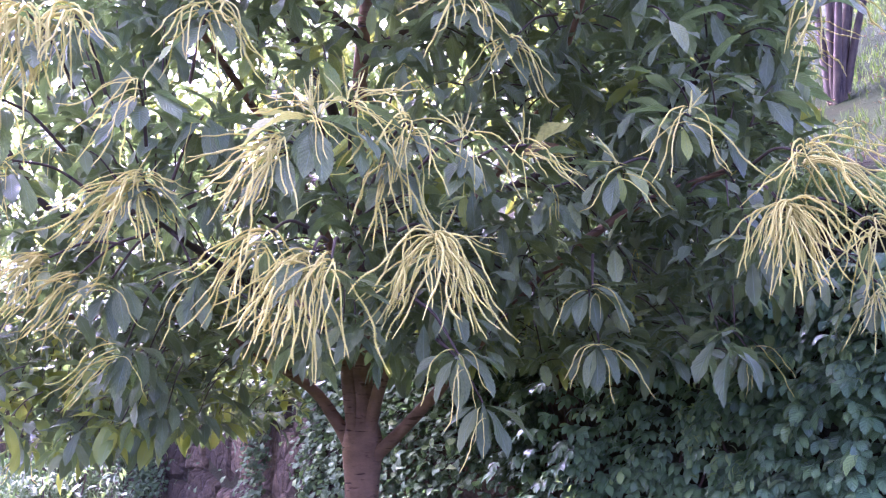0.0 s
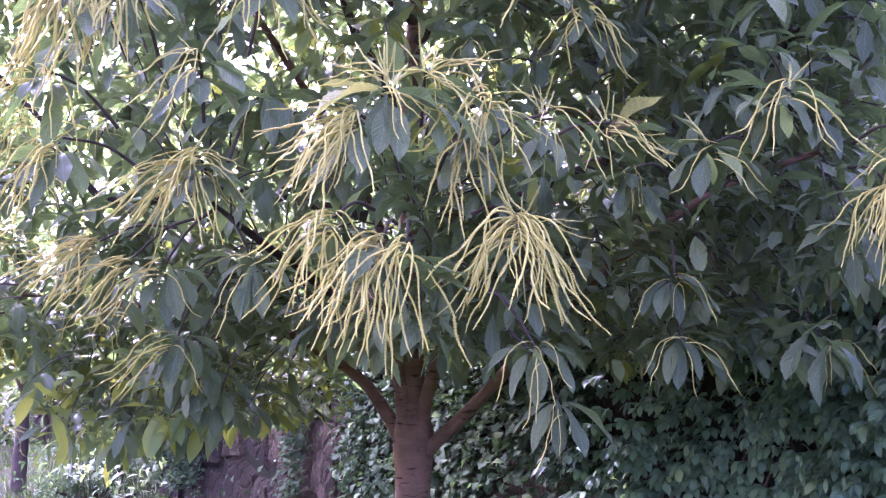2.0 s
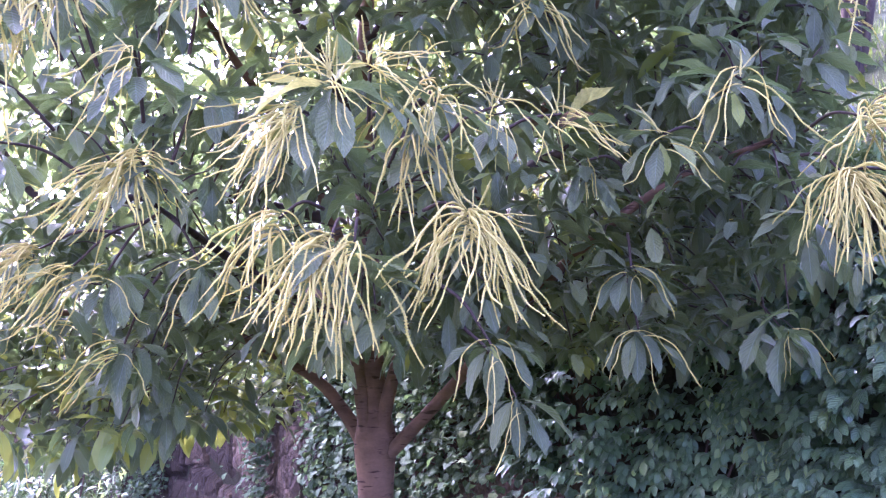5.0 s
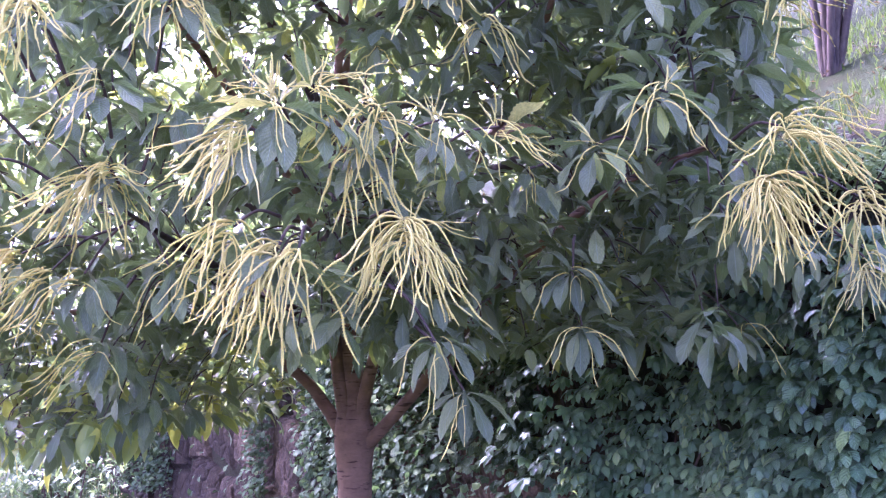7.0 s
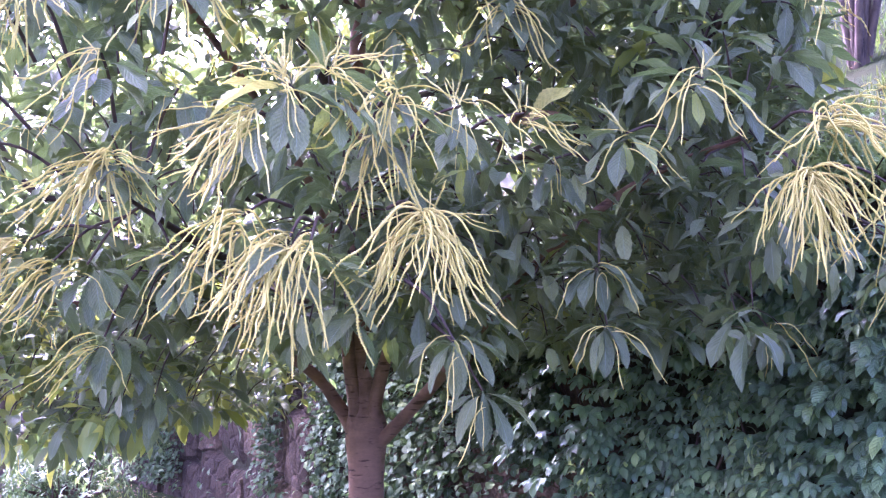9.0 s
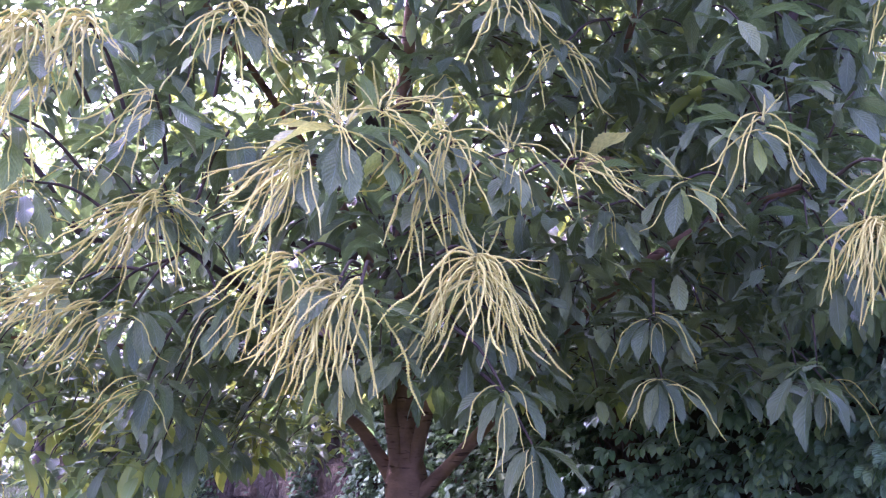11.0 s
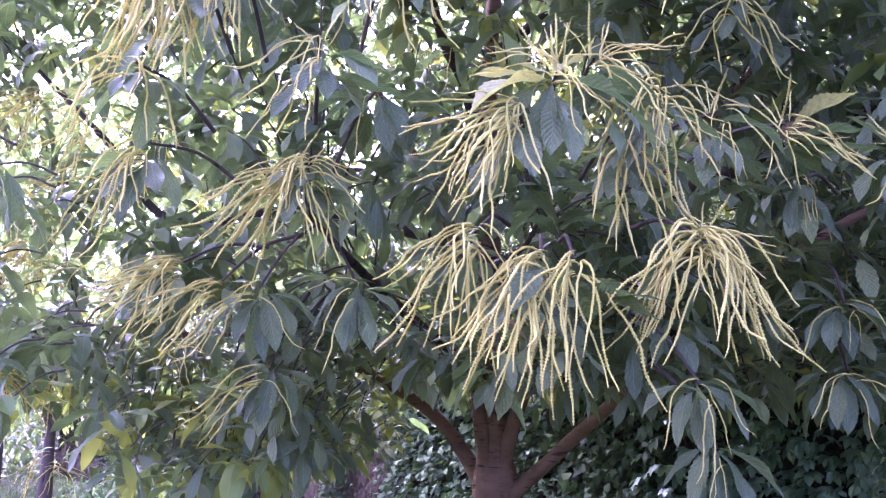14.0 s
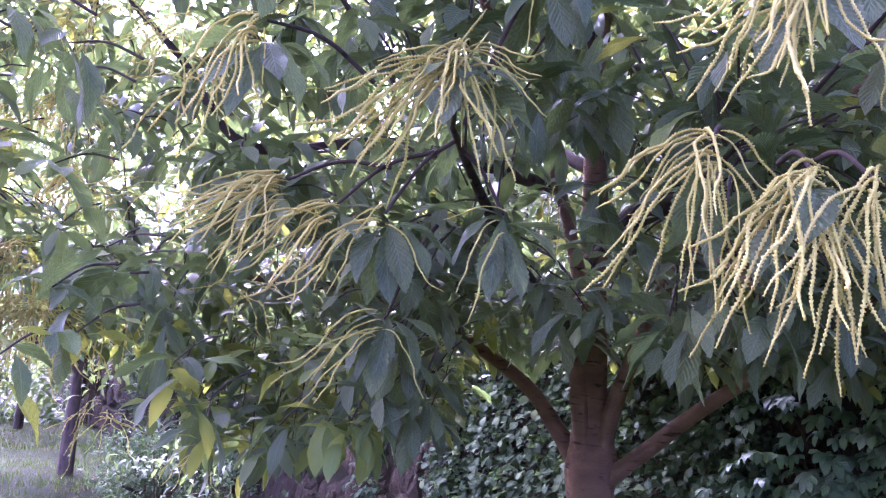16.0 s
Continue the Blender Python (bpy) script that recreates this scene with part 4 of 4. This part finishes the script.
# overhanging bushes added to keep sky light off the stones below
for k, at in enumerate((4.6, 6.1, 7.7, 9.4)):
    p = wall_point(at, -0.35, 0)
    small_tree(on_ground(p.x, p.y), 1.5, 0.95, 0.2, 0.02, 60 + k, "dark green bush added over the wall top to shade the stones", 1100, 0.8, stems=3, flat=1.0, name="bush", category="bush", group="wall top bushes")
small_tree(on_ground(-3.35, 8.0), 1.08, 0.52, 0.34, 0.085, 30, "pale green bush with a dark short trunk by the wall", 2600, 0.42, mat=IVY, flat=1.0, name="bush", category="bush")
small_tree(on_ground(-3.1, 7.5), 1.0, 0.45, 0.35, 0.014, 31, "thin sapling with bare crooked stems on the lawn", 160, 0.6, mat=BUSH, stems=4, flat=1.0, spread=0.05, name="sapling", category="sapling")

# ---- far woods beyond the lawn ----
rng = random.Random(77)
heap = Heap()
for k in range(270):
    c = Vector((rng.uniform(-40, -4), 0, 0))
    c.y = 29 - 0.35 * (c.x + 20) + rng.uniform(-3, 6)
    if behind_wall(c.x, c.y) > -1:
        continue
    c.z = rng.uniform(0.4, 11) if k < 180 else rng.uniform(0.1, 2.6)
    for i in range(60):
        v, f, u = SIMPLE[rng.randrange(5)]
        p = c + Vector((rng.gauss(0, 1.0), rng.gauss(0, 0.8), rng.gauss(0, 0.8)))
        heap.add(turned(v, p, rng.uniform(0, 6.28), rng.uniform(1.8, 3.2), rng.uniform(-0.6, 0.5), rng.uniform(-0.7, 0.7)), f, u)
tagged(put("far_woods", heap.mesh("far_woods", BUSH)), "pale sunlit woods beyond the lawn", "woods", kind="stuff")
heap = Heap()
for k in range(150):
    x = rng.uniform(-36, -5)
    y = 25.5 - 0.30 * (x + 20) + rng.uniform(-0.8, 0.8)
    if behind_wall(x, y) > -0.6:
        continue
    for i in range(70):
        v, f, u = SIMPLE[rng.randrange(5)]
        p = Vector((x + rng.gauss(0, 0.4), y + rng.gauss(0, 0.4), ground_height(x, y) + 2.6 * rng.random() ** 1.3))
        heap.add(turned(v, p, rng.uniform(0, 6.28), rng.uniform(1.4, 2.6), rng.uniform(-0.8, 0.4), rng.uniform(-0.7, 0.7)), f, u)
tagged(put("hedge", heap.mesh("hedge", BUSH)), "uneven green hedge at the far edge of the lawn", "hedge", kind="stuff")

# ---- stone wall ----
wall = thing("wall_back", tuple(wall_point(0, 0, 0)), "rough pinkish stone retaining wall, partly overgrown", "wall", kind="structure")
wall.matrix_basis = Matrix.Translation(wall_point(0, 0, 0)) @ pose(0, 0, 0, 0, 0, math.degrees(math.atan2(WALL_DIR.y, WALL_DIR.x)))
# in the wall's own space: x along it, y away from it towards the slope is minus, out is plus
bm = bmesh.new()
bmesh.ops.create_cube(bm, size=1.0, matrix=Matrix.Translation((11.0, -0.21, 0.97)) @ Matrix.Diagonal((36.0, 0.34, 2.74, 1)))
bmesh.ops.bevel(bm, geom=list(bm.edges), offset=0.03, segments=2, affect="EDGES")
me = bpy.data.meshes.new("wall_core")
bm.to_mesh(me)
bm.free()
me.materials.append(MORTAR)
put("wall_core", me, wall)


def stone_mesh(seed):
    """A rough slab, one metre wide and high, its face split into uneven planes and its rim worn round."""
    rng = random.Random(seed)
    n = 8
    tilt = [(rng.uniform(-0.6, 0.6), rng.uniform(-0.4, 0.4), rng.uniform(-0.25, 0.25)) for k in range(3)]
    lean = rng.uniform(-0.10, 0.10), rng.uniform(-0.10, 0.10)
    verts, faces = [], []
    for j in range(n):
        for i in range(n):
            x, z = i / (n - 1) - 0.5, j / (n - 1) - 0.5
            rim = max(abs(x), abs(z)) * 2
            q = Vector((x * 2.2, z * 2.2, seed * 3.7))
            d = 0.42 + min(0.25, *(0.30 + a * x + b * z + c for a, b, c in tilt)) + 0.22 * noise.noise(q * 1.6) + 0.10 * noise.noise(q * 5)
            if rim > 0.99:
                d = -0.6
            elif rim > 0.6:
                d -= 0.06
            shrink = 1.0 - 0.10 * abs(noise.noise(q * 1.1 + Vector((0, 0, 9)))) - (0.08 if abs(x) > 0.4 and abs(z) > 0.4 else 0.0)
            verts.append(((x + lean[0] * z) * shrink * 1.16, d, (z + lean[1] * x) * shrink * 1.16))
    faces = [(j * n + i, j * n + i + 1, (j + 1) * n + i + 1, (j + 1) * n + i) for j in range(n - 1) for i in range(n - 1)]
    return mesh_of("stone", [(x, y, z) for x, y, z in verts], [f[::-1] for f in faces], STONE, smooth=False)


STONES = [stone_mesh(k) for k in range(9)]
rng = random.Random(8)
z = -0.25
while z < WALL_TOP - 0.1:
    high = rng.uniform(0.6, 1.05)
    high = min(high, WALL_TOP + 0.02 - z)
    x = 1.2 + rng.uniform(0, 0.4)
    while x < 24.0:
        long = rng.uniform(0.4, 0.95)
        h = high * rng.uniform(0.92, 1.12)
        m = Matrix.Translation((x + long / 2, -0.03 + rng.uniform(-0.03, 0.04), z + high / 2 + rng.uniform(-0.12, 0.12))) @ pose(0, 0, 0, rng.uniform(-4, 4), rng.uniform(-14, 14), rng.uniform(-5, 5)) @ Matrix.Diagonal((long * 1.04, rng.uniform(0.12, 0.22), h * 1.08, 1))
        put("stone", STONES[rng.randrange(9)], wall, m)
        x += long
    z += high


# ---- climbing plants on the wall ----
def palmate(seed):
    """A creeper leaf of five leaflets, its stalk end at the origin, hanging along +x."""
    rng = random.Random(seed)
    vs, fs, us, n = [], [], [], 0
    for k, a in enumerate((-1.25, -0.62, 0.0, 0.62, 1.25)):
        v, f, u = leaf_shape(5, rng.uniform(0, 20), rng.uniform(-55, -25), length=(0.085, 0.115, 0.13, 0.115, 0.085)[k], width=(0.042, 0.052, 0.058, 0.052, 0.042)[k], fold=0.3, teeth=False, belly=0.9, phase=seed)
        vs.append(turned(v, (0, 0, 0), a + rng.uniform(-0.1, 0.1), 1.0, rng.uniform(-0.2, 0.1)))
        fs.append(f + n)
        us.append(u)
        n += len(v)
    return np.concatenate(vs), np.concatenate(fs), np.concatenate(us)


PALMS = [palmate(k) for k in range(6)]
PALM_MESHES = [mesh_of("leaf", v, f, CREEPER, u) for v, f, u in PALMS]
OUT_AZ = math.atan2(WALL_OUT.y, WALL_OUT.x)
creeper = thing("creeper", tuple(wall_point(0, 0.05, 0)), "dense dark green creeper with five-part leaves covering the wall", "climbing plant")
rng = random.Random(17)
heap, stems = Heap(), Heap()
singles = 0
for i in range(6200):
    s = rng.uniform(-1.6, 2.3) if i > 900 else rng.uniform(-4.5, -1.5)
    z = rng.uniform(0.0, 2.4 if s > 0.35 else 2.1)
    if s > 1.3 and rng.random() < (s - 1.2) * (1.0 if z > 0.85 else 1.9):
        continue
    lush = noise.noise(Vector((s * 1.1, z * 1.1, 3.0)))
    if lush < -0.15 and rng.random() < 0.4:
        continue
    out = 0.06 + 0.30 * rng.random() * (0.55 + 0.45 * math.sin(s * 3.1 + z * 2.3)) + (0.1 if z > 2.2 else 0)
    p = wall_point(s, out, z)
    az = OUT_AZ + rng.gauss(0, 0.55)
    k = rng.randrange(6)
    size, tilt, roll = rng.uniform(0.5, 0.9) + 0.4 * max(0.0, lush) + 0.18 * max(0.0, min(1.0, 0.4 - s)), rng.uniform(-0.75, -0.05), rng.uniform(-0.4, 0.4)
    if singles < 280 and -0.5 < s < 1.6 and 0.35 < z < 1.9 and out > 0.24:
        singles += 1
        m = Matrix.Translation(p - wall_point(0, 0.05, 0)) @ Matrix.Rotation(az, 4, "Z") @ Matrix.Rotation(-tilt, 4, "Y") @ Matrix.Rotation(roll, 4, "X") @ Matrix.Scale(size, 4)
        put("leaf", PALM_MESHES[k], creeper, m)
    else:
        v, f, u = PALMS[k]
        heap.add(turned(v, p, az, size, tilt, roll), f, u)
me = heap.mesh("foliage", CREEPER)
me.transform(Matrix.Translation(-wall_point(0, 0.05, 0)))
tagged(put("foliage", me, creeper), "dense creeper leaves", kind="stuff")
for i in range(26):
    s = rng.uniform(-4, 2)
    path = smooth_path([wall_point(s, 0.05, -0.05), wall_point(s + rng.uniform(-0.3, 0.3), 0.09, 0.8), wall_point(s + rng.uniform(-0.5, 0.5), 0.08, 1.6), wall_point(s + rng.uniform(-0.7, 0.7), 0.1, 2.4)])
    v, f = tube(path, taper(len(path), 0.010, 0.004), 6)
    stems.add(v, f)
me = stems.mesh("stem_mass", BARK_DARK)
me.transform(Matrix.Translation(-wall_point(0, 0.05, 0)))
tagged(put("stem_mass", me, creeper), "woody climbing stems", kind="stuff")

sprigs = Heap()
for s_at, z_at in ((0.35, 1.62), (0.9, 1.75), (0.1, 1.25), (0.75, 0.85), (1.25, 1.05), (-0.3, 0.7), (1.6, 0.55), (-0.5, 1.9)):
    for i in range(44):
        v, f, u = SIMPLE[rng.randrange(5)]
        sprigs.add(turned(v, wall_point(s_at + rng.gauss(0, 0.07), 0.34 + rng.uniform(-0.05, 0.08), z_at - rng.random() * 0.4), OUT_AZ + rng.gauss(0, 0.9), rng.uniform(0.22, 0.40), rng.uniform(-0.8, 0.4), rng.uniform(-0.6, 0.6)), f, u)
me = sprigs.mesh("new_growth", FRESH)
me.transform(Matrix.Translation(-wall_point(0, 0.05, 0)))
tagged(put("new_growth", me, creeper), "bright green young creeper tips", kind="stuff")

IVY_SHAPES = [leaf_shape(4, a, b, length=0.075, width=0.052, fold=0.2, teeth=False, belly=0.62, stalk=0.1, phase=a) for a, b in ((10, -40), (-10, -70), (25, -20))]
ivy = thing("ivy", tuple(wall_point(3, 0.05, 0)), "patchy ivy with small glossy leaves hanging over the stones", "climbing plant")
rng = random.Random(23)
heap, stems = Heap(), Heap()


def ivy_cover(s, z):
    patch = noise.noise(Vector((s * 1.3, z * 1.0, 5.0)))
    if s < 2.9:
        return 0.8 if z > 0.85 + 0.4 * patch else 0.08 + 0.4 * patch
    if s < 5.1:
        return 0.95 if patch > -0.35 else 0.4
    if s < 11.5:
        # ivy column widened and upper ivy thickened to stand in for deep shade
        if abs(s - 6.2 - 0.25 * patch) < 0.14 + 0.30 * z / 2.3 and z > 0.3:
            return 1.0
        return (0.7 if s > 9.3 and patch > -0.05 else 0.012) + (0.6 if z > 1.45 + 0.35 * patch else 0.0)
    return 0.75 if patch > 0.12 or z > 1.9 else 0.05


for i in range(40):
    s = rng.uniform(1.7, 15)
    top = rng.uniform(1.2, 2.5)
    if rng.random() > ivy_cover(s, 1.2):
        continue
    path = smooth_path([wall_point(s + rng.uniform(-0.25, 0.25), 0.12, top * k / 5) for k in range(6)])
    v, f = tube(path, taper(len(path), 0.006, 0.003), 5)
    stems.add(v, f)
for i in range(40000):
    s = 1.7 + 16.5 * rng.random() ** 1.35
    z = rng.uniform(0.0, 2.5)
    if rng.random() > ivy_cover(s, z):
        continue
    p = wall_point(s, 0.09 + 0.20 * rng.random() ** 1.5, z)
    v, f, u = IVY_SHAPES[rng.randrange(3)]
    heap.add(turned(v, p, OUT_AZ + rng.gauss(0, 0.75), rng.uniform(0.65, 1.3), rng.uniform(-0.9, 0.2), rng.uniform(-0.6, 0.6)), f, u)
for name, h, mat in (("foliage", heap, IVY), ("stem_mass", stems, BARK_DARK)):
    me = h.mesh(name, mat)
    me.transform(Matrix.Translation(-wall_point(3, 0.05, 0)))
    tagged(put(name, me, ivy), kind="stuff")

# ---- fallen leaves along the wall ----
rng = random.Random(41)
heap = Heap()
for i in range(260):
    p = wall_point(rng.uniform(4.5, 14), rng.uniform(0.2, 2.2) * rng.random() + 0.2, 0)
    v, f, u = SIMPLE[rng.randrange(5)]
    heap.add(turned(v * np.array((1, 1, 0.35)), (p.x, p.y, ground_height(p.x, p.y) + 0.03), rng.uniform(0, 6.28), rng.uniform(0.3, 0.6), 0.15, rng.uniform(-0.3, 0.3)), f, u)
for i in range(1500):
    p = wall_point(rng.uniform(-3, 5), -rng.uniform(0.4, 6.5), 0)
    v, f, u = SIMPLE[rng.randrange(5)]
    heap.add(turned(v * np.array((1, 1, 0.35)), (p.x, p.y, ground_height(p.x, p.y) + 0.03), rng.uniform(0, 6.28), rng.uniform(0.15, 0.45), rng.uniform(-0.2, 0.5), rng.uniform(-0.4, 0.4)), f, u)
tagged(put("leaf_litter", heap.mesh("leaf_litter", DRY)), "scattered dry brown leaves on the lawn edge and slope", "leaf litter", kind="stuff")

# ---- grass ----
rng = random.Random(31)
heap = Heap()
for i in range(54000):
    if i < 29000:
        x, y = rng.uniform(-15, -1.5), rng.uniform(6.5, 25)
        if behind_wall(x, y) > -0.25:
            continue
    else:
        p = wall_point(rng.uniform(-3, 4), -rng.uniform(0.5, 7), 0)
        x, y = p.x, p.y
    z = ground_height(x, y)
    n = noise.noise(Vector((x * 0.8, y * 0.8, 0)))
    if n < -0.15 and rng.random() < 0.7 or i >= 29000 and rng.random() < 0.2:
        continue
    a, h, w = rng.uniform(0, 6.28), rng.uniform(0.03, 0.075) * (1 + 0.5 * n), rng.uniform(0.005, 0.013)
    b = rng.uniform(-0.03, 0.03), rng.uniform(-0.03, 0.03)
    dx, dy = math.cos(a) * w, math.sin(a) * w
    heap.add(np.array([(x - dx, y - dy, z - 0.02), (x + dx, y + dy, z - 0.02), (x + b[0] + dx * 0.2, y + b[1] + dy * 0.2, z + h), (x + b[0] - dx * 0.2, y + b[1] - dy * 0.2, z + h)]), np.array([(0, 1, 2, 3)]), np.array([(0, 0.2), (0, 0.8), (1, 0.7), (1, 0.3)]))
tagged(put("grass", heap.mesh("grass", GRASS)), "short tufted grass on the lawn and slope", "grass", kind="stuff")
